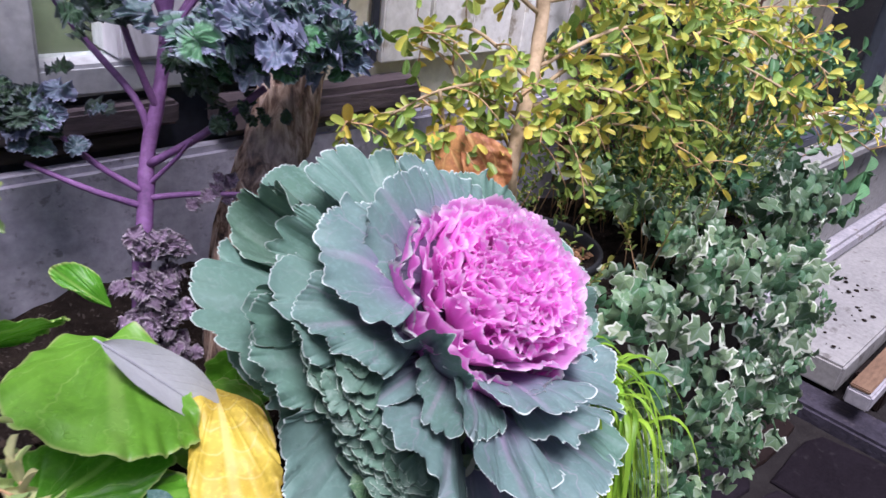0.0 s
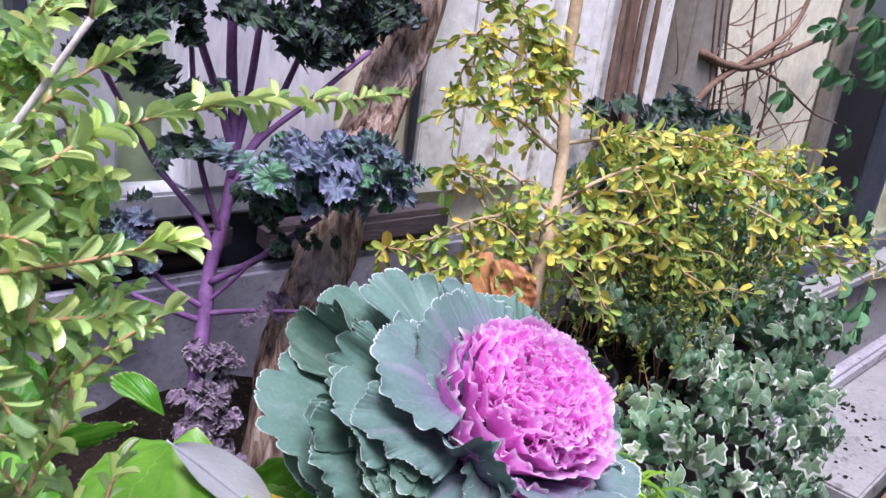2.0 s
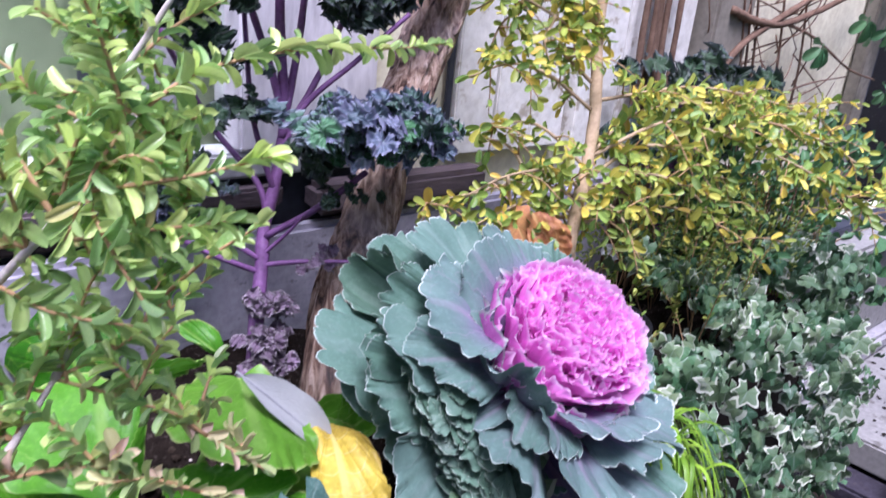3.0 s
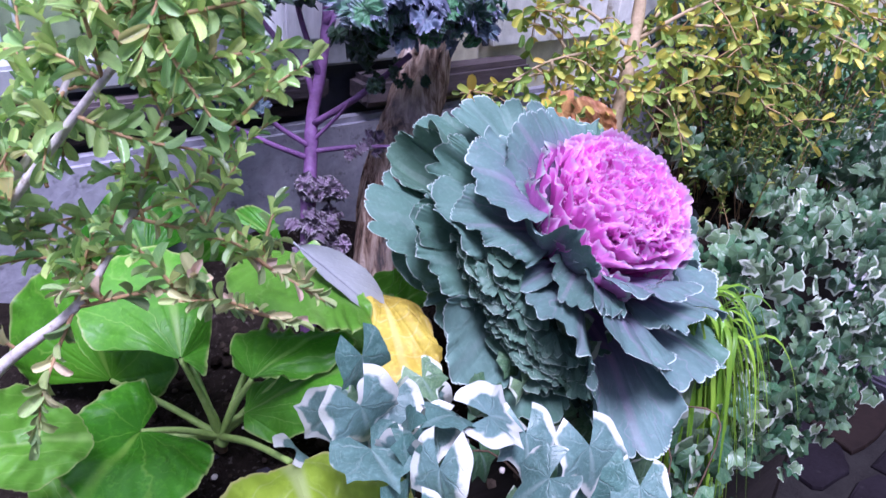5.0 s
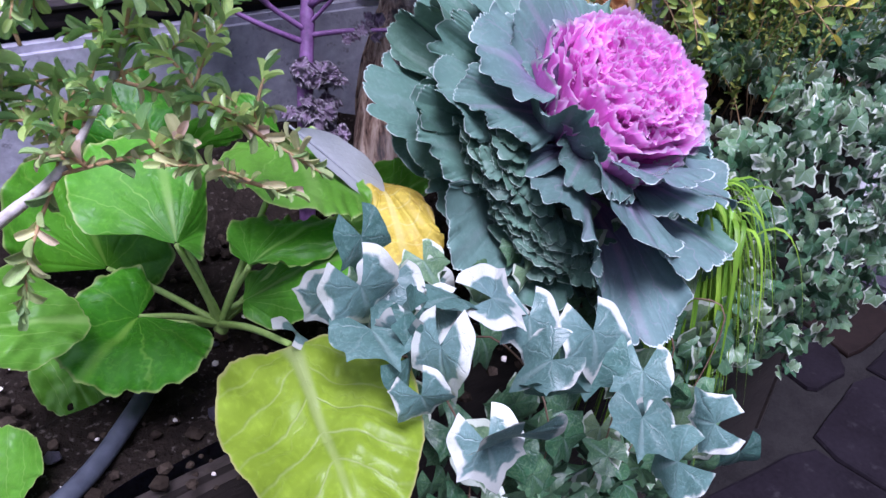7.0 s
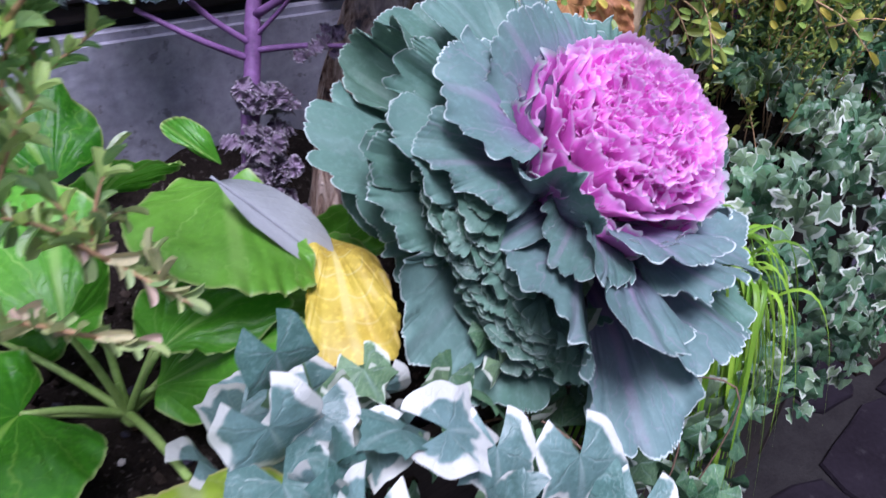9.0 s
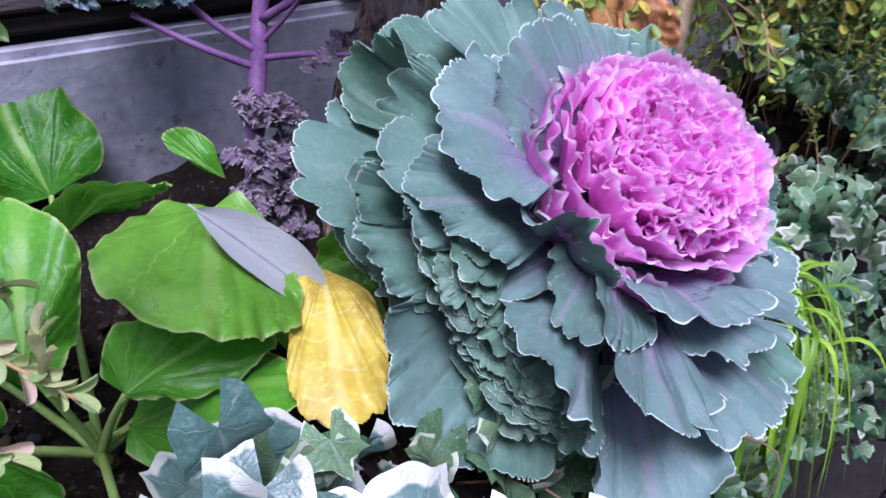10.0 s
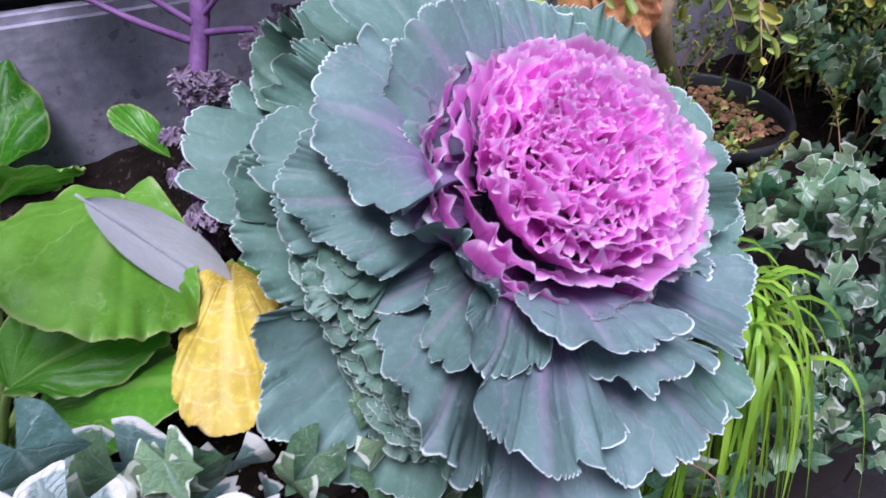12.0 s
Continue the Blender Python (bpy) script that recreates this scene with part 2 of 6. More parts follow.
YELLOW = leaf_material("yellow_leaf", ((0.0, (0.72, 0.55, 0.06)), (1.0, (0.78, 0.62, 0.1))), vein=(0.85, 0.78, 0.35), vein_n=6, vein_width=0.08, vein_amount=0.55, fan=False, slant=0.35, edge=(0.2, 0.12, 0.06), edge_from=0.97, edge_to=1.0, edge_noise=0.22,
                       rough=0.5, translucent=0.22, mottling=0.75, dark=(0.52, 0.34, 0.04), relief=0.15, vary=0.08, scale=0.82)
SILVER = leaf_material("dry_silver_leaf", ((0.0, (0.42, 0.44, 0.46)), (1.0, (0.48, 0.5, 0.52))), vein=(0.3, 0.32, 0.36), vein_n=9, vein_width=0.05, vein_amount=0.3, fan=False, rough=0.7, translucent=0.08, mottling=0.2, vary=0.06, scale=0.85)
IVY = leaf_material("ivy_leaf", ((0.0, (0.04, 0.15, 0.06)), (0.5, (0.12, 0.25, 0.12)), (1.0, (0.26, 0.36, 0.19))), vein=(0.3, 0.42, 0.36), vein_n=5, vein_width=0.09, vein_amount=0.5, edge=(0.66, 0.72, 0.6), edge_from=1.0, edge_to=1.06, edge_noise=0.9,
                    net=0.2, net_scale=7, rough=0.33, translucent=0.14, mottling=0.6, dark=(0.03, 0.09, 0.05), vary=0.3, gloss=0.5, scale=0.72)
IVY_WHITE = leaf_material("white_edged_ivy_leaf", ((0.0, (0.09, 0.21, 0.17)), (1.0, (0.21, 0.34, 0.33))), vein=(0.38, 0.5, 0.48), vein_n=5, vein_width=0.08, vein_amount=0.5, edge=(0.82, 0.84, 0.78), edge_from=0.94, edge_to=1.06, edge_noise=0.9,
                          net=0.25, net_scale=7, rough=0.35, translucent=0.14, mottling=0.6, dark=(0.07, 0.16, 0.13), vary=0.22, gloss=0.5, scale=0.72)
BOX = leaf_material("box_leaf", ((0.0, (0.14, 0.27, 0.1)), (0.5, (0.26, 0.4, 0.13)), (0.85, (0.46, 0.57, 0.2)), (0.97, (0.42, 0.54, 0.14)), (1.0, (0.5, 0.42, 0.2))), vein=(0.3, 0.48, 0.2), vein_n=5, vein_amount=0.4, fan=False,
                    rough=0.27, translucent=0.42, mottling=0.3, vary=0.25, gloss=0.85, scale=1.5)
BRONZE = leaf_material("bronze_box_leaf", ((0.0, (0.16, 0.28, 0.1)), (0.5, (0.32, 0.4, 0.14)), (0.85, (0.5, 0.46, 0.24)), (1.0, (0.55, 0.38, 0.32))), vein=(0.5, 0.46, 0.3), vein_n=5, vein_amount=0.3, fan=False, rough=0.35, translucent=0.3, mottling=0.3, vary=0.25, scale=1.4)
GOLD = leaf_material("golden_box_leaf", ((0.0, (0.12, 0.24, 0.05)), (0.35, (0.22, 0.33, 0.06)), (0.65, (0.38, 0.44, 0.08)), (0.9, (0.66, 0.57, 0.09)), (1.0, (0.72, 0.5, 0.09))), vein=(0.6, 0.6, 0.2), vein_n=5, vein_amount=0.3, fan=False,
                     rough=0.38, translucent=0.3, mottling=0.25, vary=0.25, scale=1.22)
OLIVE = leaf_material("olive_herb_leaf", ((0.0, (0.06, 0.12, 0.025)), (0.6, (0.13, 0.2, 0.04)), (1.0, (0.34, 0.33, 0.07))), fan=False, rough=0.45, translucent=0.2, vary=0.3, scale=1.6)
VINE = leaf_material("vine_leaf", ((0.0, (0.05, 0.17, 0.07)), (1.0, (0.13, 0.28, 0.13))), vein=(0.2, 0.32, 0.14), vein_n=6, fan=False, rough=0.4, translucent=0.2, vary=0.2, scale=1.0)
ORANGE = leaf_material("rusty_leaf", ((0.0, (0.4, 0.16, 0.06)), (1.0, (0.55, 0.28, 0.1))), vein=(0.6, 0.4, 0.15), vein_n=5, rough=0.6, translucent=0.2, mottling=0.6, dark=(0.25, 0.06, 0.05), vary=0.2, scale=1.25)
GRASS = leaf_material("grass_blade", ((0.0, (0.16, 0.36, 0.02)), (1.0, (0.36, 0.58, 0.05))), fan=False, rough=0.4, translucent=0.3, mottling=0.2, vary=0.25, scale=0.95)

PURPLE_STEM = surface("purple_stem", (0.115, 0.05, 0.14), (0.21, 0.1, 0.25), 30, 0.5, 200, 0.3, 0.001, speck=(0.14, 0.05, 0.12), speck_amount=0.4)
GREEN_STEM = surface("green_stem", (0.22, 0.34, 0.07), (0.32, 0.44, 0.13), 30, 0.45, 200, 0.3, 0.001)
SILVER_RIB = surface("dry_midrib", (0.26, 0.27, 0.3), (0.34, 0.35, 0.38), 40, 0.8, 200, 0.2, 0.001)
TWIG = surface("grey_twig", (0.5, 0.44, 0.42), (0.68, 0.63, 0.62), 60, 0.8, 300, 0.5, 0.001, speck=(0.3, 0.22, 0.16))
RED_TWIG = surface("brown_twig", (0.36, 0.2, 0.1), (0.5, 0.33, 0.18), 60, 0.7, 300, 0.4, 0.001)
VINE_WOOD = surface("vine_wood", (0.11, 0.065, 0.045), (0.22, 0.14, 0.1), 30, 0.85, 200, 0.6, 0.002)
SAPLING_BARK = surface("sapling_bark", (0.38, 0.28, 0.16), (0.5, 0.38, 0.25), 30, 0.85, 150, 0.5, 0.002, speck=(0.26, 0.2, 0.1))

def bark_material():
    m, nt, b = nodes_of("bark", 0.95)
    tc = nt.nodes.new("ShaderNodeTexCoord")
    mp = nt.nodes.new("ShaderNodeMapping")
    mp.inputs["Scale"].default_value = (1, 1, 0.2)
    mp.inputs["Rotation"].default_value = (0.5, 0.4, 0)
    nt.links.new(tc.outputs["Object"], mp.inputs[0])
    n = nt.nodes.new("ShaderNodeTexNoise")
    n.inputs["Scale"].default_value, n.inputs["Detail"].default_value, n.inputs["Roughness"].default_value, n.inputs["Distortion"].default_value = 95, 8, 0.65, 0.6
    nt.links.new(mp.outputs[0], n.inputs["Vector"])
    col = colour_ramp(nt, n.outputs[0], ((0.36, (0.02, 0.012, 0.01)), (0.46, (0.25, 0.15, 0.11)), (0.56, (0.54, 0.39, 0.3)), (0.68, (0.74, 0.61, 0.54))))
    col = mix_col(nt, math_node(nt, "MULTIPLY", ramp01(nt, noise_node(nt, 14, 3), 0.45, 0.7), 0.5), col, (0.5, 0.43, 0.44))
    nt.links.new(col, b.inputs["Base Color"])
    bump(nt, b, n.outputs[0], 1.0, 0.012)
    return m


BARK = bark_material()
SOIL = surface("soil", (0.01, 0.008, 0.007), (0.024, 0.018, 0.015), 22, 0.95, 120, 1.0, 0.008, speck=(0.12, 0.1, 0.09), speck_amount=0.6, speck_scale=170, gloss=0.03)
CLOD = surface("soil_clod", (0.014, 0.01, 0.008), (0.04, 0.03, 0.024), 60, 0.95, 200, 0.8, 0.002, random_shift=0.6, gloss=0.03)
CONCRETE = surface("weathered_concrete", (0.27, 0.262, 0.325), (0.41, 0.395, 0.47), 5, 0.9, 70, 0.5, 0.003, speck=(0.1, 0.09, 0.1), speck_amount=0.55, speck_scale=80)
OLD_PLANK = surface("weathered_plank", (0.07, 0.056, 0.066), (0.16, 0.125, 0.135), 8, 0.9, 90, 0.7, 0.003, speck=(0.08, 0.06, 0.06), stretch=(0.3, 1, 1.6))
# near-black wood of the planter; on one plank it paints the window gap's shade
DARK_WOOD_AND_GAP = surface("planter_wood_and_gap_shade", (0.02, 0.015, 0.014), (0.04, 0.03, 0.027), 8, 0.9, 90, 0.7, 0.003, stretch=(0.3, 1, 1.6))
WHITE_PAINT = surface("flaking_white_paint", (0.74, 0.73, 0.69), (0.85, 0.84, 0.8), 22, 0.75, 60, 0.6, 0.002, speck=(0.34, 0.28, 0.2), speck_amount=0.75, speck_scale=26, random_shift=0.08)
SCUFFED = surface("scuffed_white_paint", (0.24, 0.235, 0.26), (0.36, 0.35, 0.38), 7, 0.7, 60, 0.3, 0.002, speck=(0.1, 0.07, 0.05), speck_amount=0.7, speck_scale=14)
LILAC_PAINT = surface("cool_white_paint", (0.62, 0.61, 0.67), (0.74, 0.73, 0.78), 6, 0.7, 60, 0.3, 0.002, speck=(0.3, 0.3, 0.3), speck_amount=0.3, stretch=(1.5, 1, 0.4))
GREY_PAINT = surface("grey_painted_wood", (0.34, 0.35, 0.38), (0.46, 0.47, 0.49), 7, 0.6, 70, 0.25, 0.002, speck=(0.3, 0.29, 0.29), speck_amount=0.4)
CREAM = surface("cream_render", (0.76, 0.71, 0.53), (0.84, 0.8, 0.63), 4, 0.85, 60, 0.4, 0.003, speck=(0.5, 0.44, 0.32), speck_amount=0.35)
# cream paint lowered to mid-grey, its colour offsetting the sun on the boards
CREAM_BOARD_DIMMED = surface("dimmed_cream_board", (0.19, 0.188, 0.19), (0.27, 0.267, 0.265), 4, 0.7, 60, 0.25, 0.002, speck=(0.05, 0.04, 0.035), speck_amount=0.6, speck_scale=16)
POST = surface("taupe_post", (0.2, 0.18, 0.15), (0.28, 0.26, 0.22), 6, 0.8, 60, 0.4, 0.002)
# dark window frame colour, also used to paint the shade in gaps
DARK_FRAME_AND_GAP = surface("dark_frame_and_gap", (0.03, 0.035, 0.05), (0.05, 0.055, 0.075), 6, 0.5, 60, 0.2, 0.002)
# flagstone tone pulled down to near-black, with the pavement's shade in the colour
FLAG_SHADED = surface("flagstone", (0.008, 0.006, 0.0085), (0.014, 0.011, 0.0155), 7, 0.75, 90, 0.5, 0.003, speck=(0.05, 0.045, 0.05), speck_amount=0.3, random_shift=0.18, gloss=0.05)
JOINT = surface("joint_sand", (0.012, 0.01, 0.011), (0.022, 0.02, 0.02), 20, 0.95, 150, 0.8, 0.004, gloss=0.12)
KERB = surface("speckled_kerb", (0.016, 0.014, 0.022), (0.045, 0.04, 0.06), 14, 0.9, 90, 0.8, 0.004, speck=(0.06, 0.05, 0.06), speck_amount=0.7)
BARE_WOOD = surface("bare_brown_wood", (0.12, 0.07, 0.045), (0.22, 0.14, 0.09), 8, 0.85, 90, 0.5, 0.002, stretch=(0.3, 1, 1))
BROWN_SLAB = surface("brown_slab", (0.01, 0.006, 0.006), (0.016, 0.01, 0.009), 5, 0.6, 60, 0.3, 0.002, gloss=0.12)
POT = surface("black_plastic", (0.012, 0.013, 0.016), (0.025, 0.026, 0.03), 10, 0.45, 90, 0.2, 0.001)
HOSE = surface("grey_hose", (0.035, 0.04, 0.06), (0.06, 0.066, 0.09), 20, 0.5, 120, 0.2, 0.001)
KNOB = surface("black_knob", (0.015, 0.015, 0.017), (0.03, 0.03, 0.034), 10, 0.4, 90, 0.1, 0.001)
CURTAIN = surface("pale_curtain", (0.55, 0.58, 0.62), (0.68, 0.7, 0.74), 6, 0.9, 120, 0.2, 0.001)
ROOM = surface("room_green", (0.16, 0.2, 0.12), (0.26, 0.3, 0.2), 2, 0.9, 30, 0.2, 0.002)
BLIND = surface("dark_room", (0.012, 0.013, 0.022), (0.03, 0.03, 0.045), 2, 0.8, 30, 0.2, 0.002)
GLASS = glass("window_glass", (0.9, 0.97, 0.92))
LITTER = surface("leaf_litter", (0.16, 0.08, 0.04), (0.42, 0.24, 0.12), 50, 0.9, 200, 0.5, 0.001, random_shift=0.5)
PALE = surface("dry_petal", (0.55, 0.48, 0.45), (0.7, 0.63, 0.6), 40, 0.8, 200, 0.3, 0.001)


# ---- mesh helpers ----
def mesh_of(name, verts, faces, material, smooth=True, data=None):
    me = bpy.data.meshes.new(name)
    me.from_pydata([tuple(v) for v in verts], [], [tuple(int(i) for i in f) for f in faces])
    me.materials.append(material)
    if data:
        for key, values in data.items():
            me.attributes.new(key, "FLOAT", "POINT").data.foreach_set("value", np.asarray(values, dtype=np.float32))
    if smooth:
        me.polygons.foreach_set("use_smooth", [True] * len(me.polygons))
    me.update()
    return me


def part(name, me, parent, label="", m=None, kind=""):
    ob = new(name, me)
    ob.parent = parent
    if m is not None:
        ob.matrix_basis = m
    return tagged(ob, label=label, kind=kind)


def thing(name, at, label, category, group="", data=None, kind=""):
    ob = new(name, data)
    ob.location = at
    return tagged(ob, label, category, group, kind)


def box(name, lo, hi, material, parent=None, bevel=0.003, wobble=0.0):
    """A bevelled board between two corners of the plan (s, d, z)."""
    bm = bmesh.new()
    bmesh.ops.create_cube(bm, size=1)
    a, b = Vector((lo[0], -hi[1], lo[2])), Vector((hi[0], -lo[1], hi[2]))
    for v in bm.verts:
        v.co = Vector([(a[i] + b[i]) / 2 + v.co[i] * (b[i] - a[i]) for i in range(3)])
    if bevel:
        bmesh.ops.bevel(bm, geom=bm.edges[:], offset=bevel, segments=2, affect="EDGES")
    if wobble:
        for v in bm.verts:
            v.co += Vector(noise.noise_vector(v.co * 9)) * wobble
    me = bpy.data.meshes.new(name)
    bm.to_mesh(me)
    bm.free()
    me.materials.append(material)
    ob = new(name, me)
    if parent:
        ob.parent = parent
        if parent.matrix_basis == Matrix():
            ob.matrix_basis = PLAN
    else:
        ob.matrix_basis = PLAN
    return ob


def spline(pts, n):
    """Points of a smooth line through pts."""
    p = [Vector(q) for q in pts]
    p = [2 * p[0] - p[1], *p, 2 * p[-1] - p[-2]]
    out = []
    for i in range(1, len(p) - 2):
        for k in range(n):
            t = k / n
            a, b, c, d = p[i - 1:i + 3]
            out.append(0.5 * (2 * b + (c - a) * t + (2 * a - 5 * b + 4 * c - d) * t * t + (3 * b - a - 3 * c + d) * t ** 3))
    return out + [p[-2]]


def tube(pts, r0, r1, n=6, sides=8, lumps=0.0, joints=0.0):
    """Vertices and faces of a tapered round stem along a smooth line."""
    line = spline(pts, n)
    verts, faces = [], []
    side = Vector((0.3, 0.2, 1)).normalized()
    for i, p in enumerate(line):
        way = (line[min(i + 1, len(line) - 1)] - line[max(i - 1, 0)]).normalized()
        side = (side - way * side.dot(way)).normalized()
        up = way.cross(side)
        f = i / (len(line) - 1)
        r = r0 + (r1 - r0) * f
        if joints:
            r *= 1 + joints * max(0, math.sin(f * 40)) ** 6
        for k in range(sides):
            a = 2 * math.pi * k / sides
            q = p + (side * math.cos(a) + up * math.sin(a)) * r
            if lumps:
                q += Vector(noise.noise_vector(q * (0.9 / r))) * lumps * r
            verts.append(q)
        if i:
            for k in range(sides):
                faces.append(((i - 1) * sides + k, (i - 1) * sides + (k + 1) % sides, i * sides + (k + 1) % sides, i * sides + k))
    faces.append(tuple(range(sides))[::-1])
    faces.append(tuple(range(len(verts) - sides, len(verts))))
    return verts, faces


def stem(name, pts, r0, r1, material, parent, label="", n=6, sides=8, lumps=0.15, joints=0.0):
    """A stem in world places, as a part of a thing whose origin stands unturned."""
    o = parent.location if parent else Vector()
    v, f = tube([Vector(p) - o for p in pts], r0, r1, n, sides, lumps, joints)
    return part(name, mesh_of(name, v, f, material), parent, label)


# ---- leaf shapes: unit leaves, 1 long along y, 1 wide along x, upper face to +z ----
def grid_faces(rows, cols):
    return [(i * cols + k, i * cols + k + 1, (i + 1) * cols + k + 1, (i + 1) * cols + k) for i in range(rows - 1) for k in range(cols - 1)]


def fan_leaf(seed, rows=11, cols=97, spread=82, teeth=17, tooth=0.035, lobes=0.06, frill=0.07, frill_n=7, cup=0.12, curl=0.1, hold=3.2, narrow=0.16, notch=0.0, crumple=0.0, shoulder=0.3, jag=0.0, swell=0.03, even=0.5):
    """A round leaf whose veins fan out from its base, with an uneven toothed and frilled margin."""
    rng = random.Random(seed)
    ph = [rng.uniform(0, 6.28) for _ in range(9)]
    cuts = [(rng.uniform(-0.75, 0.75), rng.uniform(0.03, 0.07), rng.uniform(0.4, 1.0)) for _ in range(5)]
    v, along, across, rim = [], [], [], []
    for i in range(rows):
        u = (i / (rows - 1)) ** 0.8
        for k in range(cols):
            a = 2 * k / (cols - 1) - 1
            th = radians(spread) * a
            th *= narrow + (1 - narrow) * min(1, u * 1.6) ** 0.8
            big = 1 - shoulder * abs(a) ** 2.2 + lobes * math.sin(4.3 * a + ph[0]) + 0.8 * lobes * math.sin(9 * a + ph[1]) + lobes * noise.noise(Vector((a * 5, seed * 3.1, 0)))
            t = teeth * (a + 0.06 * math.sin(5 * a + ph[2]) + 0.03 * math.sin(13 * a + ph[8]))
            bite = tooth * (even + (1 - even) * math.sin(7.7 * a + ph[7])) * (1 - abs(math.sin(math.pi * t)) ** 0.8)
            bite += jag * (noise.noise(Vector((a * 13, seed * 5.1, 2))) + 0.8 * noise.noise(Vector((a * 29, seed * 5.1, 4))) + 0.6 * noise.noise(Vector((a * 61, seed * 5.1, 6))))
            bite += notch * sum(d * math.exp(-((a - c) / w) ** 2) for c, w, d in cuts)
            r = u * (big - bite * u ** 5)
            wav = math.sin(frill_n * a * 1.7 + ph[4]) + 0.6 * math.sin(frill_n * 3.1 * a + ph[5] + 2 * math.sin(3 * a)) * u ** 6 + 0.4 * math.sin(frill_n * 6.3 * a + ph[6]) * u ** 9
            z = cup * (a * u) ** 2 - curl * u ** 2.5 + frill * u ** hold * wav * (0.75 + 0.5 * noise.noise(Vector((a * 3, seed * 1.7, 5))))
            px, py = r * math.sin(th), r * math.cos(th)
            z += swell * noise.noise(Vector((a * 2.2, u * 2.6, seed * 2.3)))
            if crumple:
                z += crumple * u * (noise.noise(Vector((px * 7, py * 7, seed))) + 0.7 * noise.noise(Vector((px * 15, py * 15, seed + 9))))
            v.append((0.62 * r * math.sin(th) / max(0.5, math.sin(radians(min(spread, 90)))), r * math.cos(th) * 0.98 + 0.02 * u, z))
            along.append(u), across.append(a), rim.append(u)
    return np.array(v), grid_faces(rows, cols), dict(along=along, across=across, rim=rim)


def lobed_leaf(seed, rows=12, cols=145, lobes=9, depth=0.06, jag=0.02, ruffle=0.03, ruffle_n=9, curl=0.15, cup=0.08, swell=0.06, quilt=0.0, slim=0.35, hold=5.0, egg=0.0):
    """A rounded leaf from its stalk end at 0 to its tip at 1, scalloped and ruffled all round its margin."""
    rng = random.Random(seed)
    ph = [rng.uniform(0, 6.28) for _ in range(9)]
    v, along, across, rim = [], [], [], []
    for i in range(rows):
        u = (i / (rows - 1)) ** 0.75
        for k in range(cols):
            th = math.pi + 2 * math.pi * k / (cols - 1)
            ca, sa = math.cos(th), math.sin(th)
            ring = Vector((ca, sa, 0))
            q = lobes * (th / (2 * math.pi) + 0.03 * math.sin(2 * th + ph[0]) + 0.016 * math.sin(5 * th + ph[1]))
            R = 1 - depth * (1 - abs(math.sin(math.pi * q)) ** 0.7) * (0.65 + 0.5 * math.sin(3 * th + ph[2]))
            R += depth * 0.8 * noise.noise(ring * 1.6 + Vector((0, 0, seed * 1.3)))
            R += jag * (0.6 * noise.noise(ring * 6 + Vector((0, 0, seed * 2.1))) + 0.8 * noise.noise(ring * 13 + Vector((0, 0, seed * 2.7))) + 0.55 * noise.noise(ring * 27 + Vector((0, 0, seed * 3.3))))
            R = 1 + (R - 1) * u ** 4
            back = max(0.0, -ca)
            x = 0.5 * u * R * sa * (1 - slim * back ** 1.5) * (1 + egg * ca)
            y = 0.56 + u * R * ca * (0.44 if ca > 0 else 0.56)
            wav = math.sin(ruffle_n // 2 * th + ph[3]) + 0.8 * math.sin(ruffle_n * th + ph[4] + 1.5 * math.sin(2 * th)) + 0.5 * math.sin(int(ruffle_n * 2.3) * th + ph[5]) * u ** 4
            z = cup * (2 * x) ** 2 - curl * y * y + ruffle * u ** hold * wav * (1 - 0.7 * back) * (0.7 + 0.8 * noise.noise(ring * 1.2 + Vector((seed * 1.9, 0, 0))))
            z += swell * noise.noise(Vector((x * 3.4, y * 3.4, seed * 2.3))) + 0.3 * swell * noise.noise(Vector((x * 8, y * 8, seed * 2.9)))
            if quilt:
                z += quilt * math.sin(2 * math.pi * (y - 0.8 * abs(x)) * 5.5) * min(1, 5 * abs(x)) * (1 - 0.4 * u) - 0.8 * quilt * math.exp(-(x / 0.03) ** 2)
            v.append((x, y, z))
            along.append(y), across.append(2 * x), rim.append(u)
    return np.array(v), grid_faces(rows, cols), dict(along=along, across=across, rim=rim)


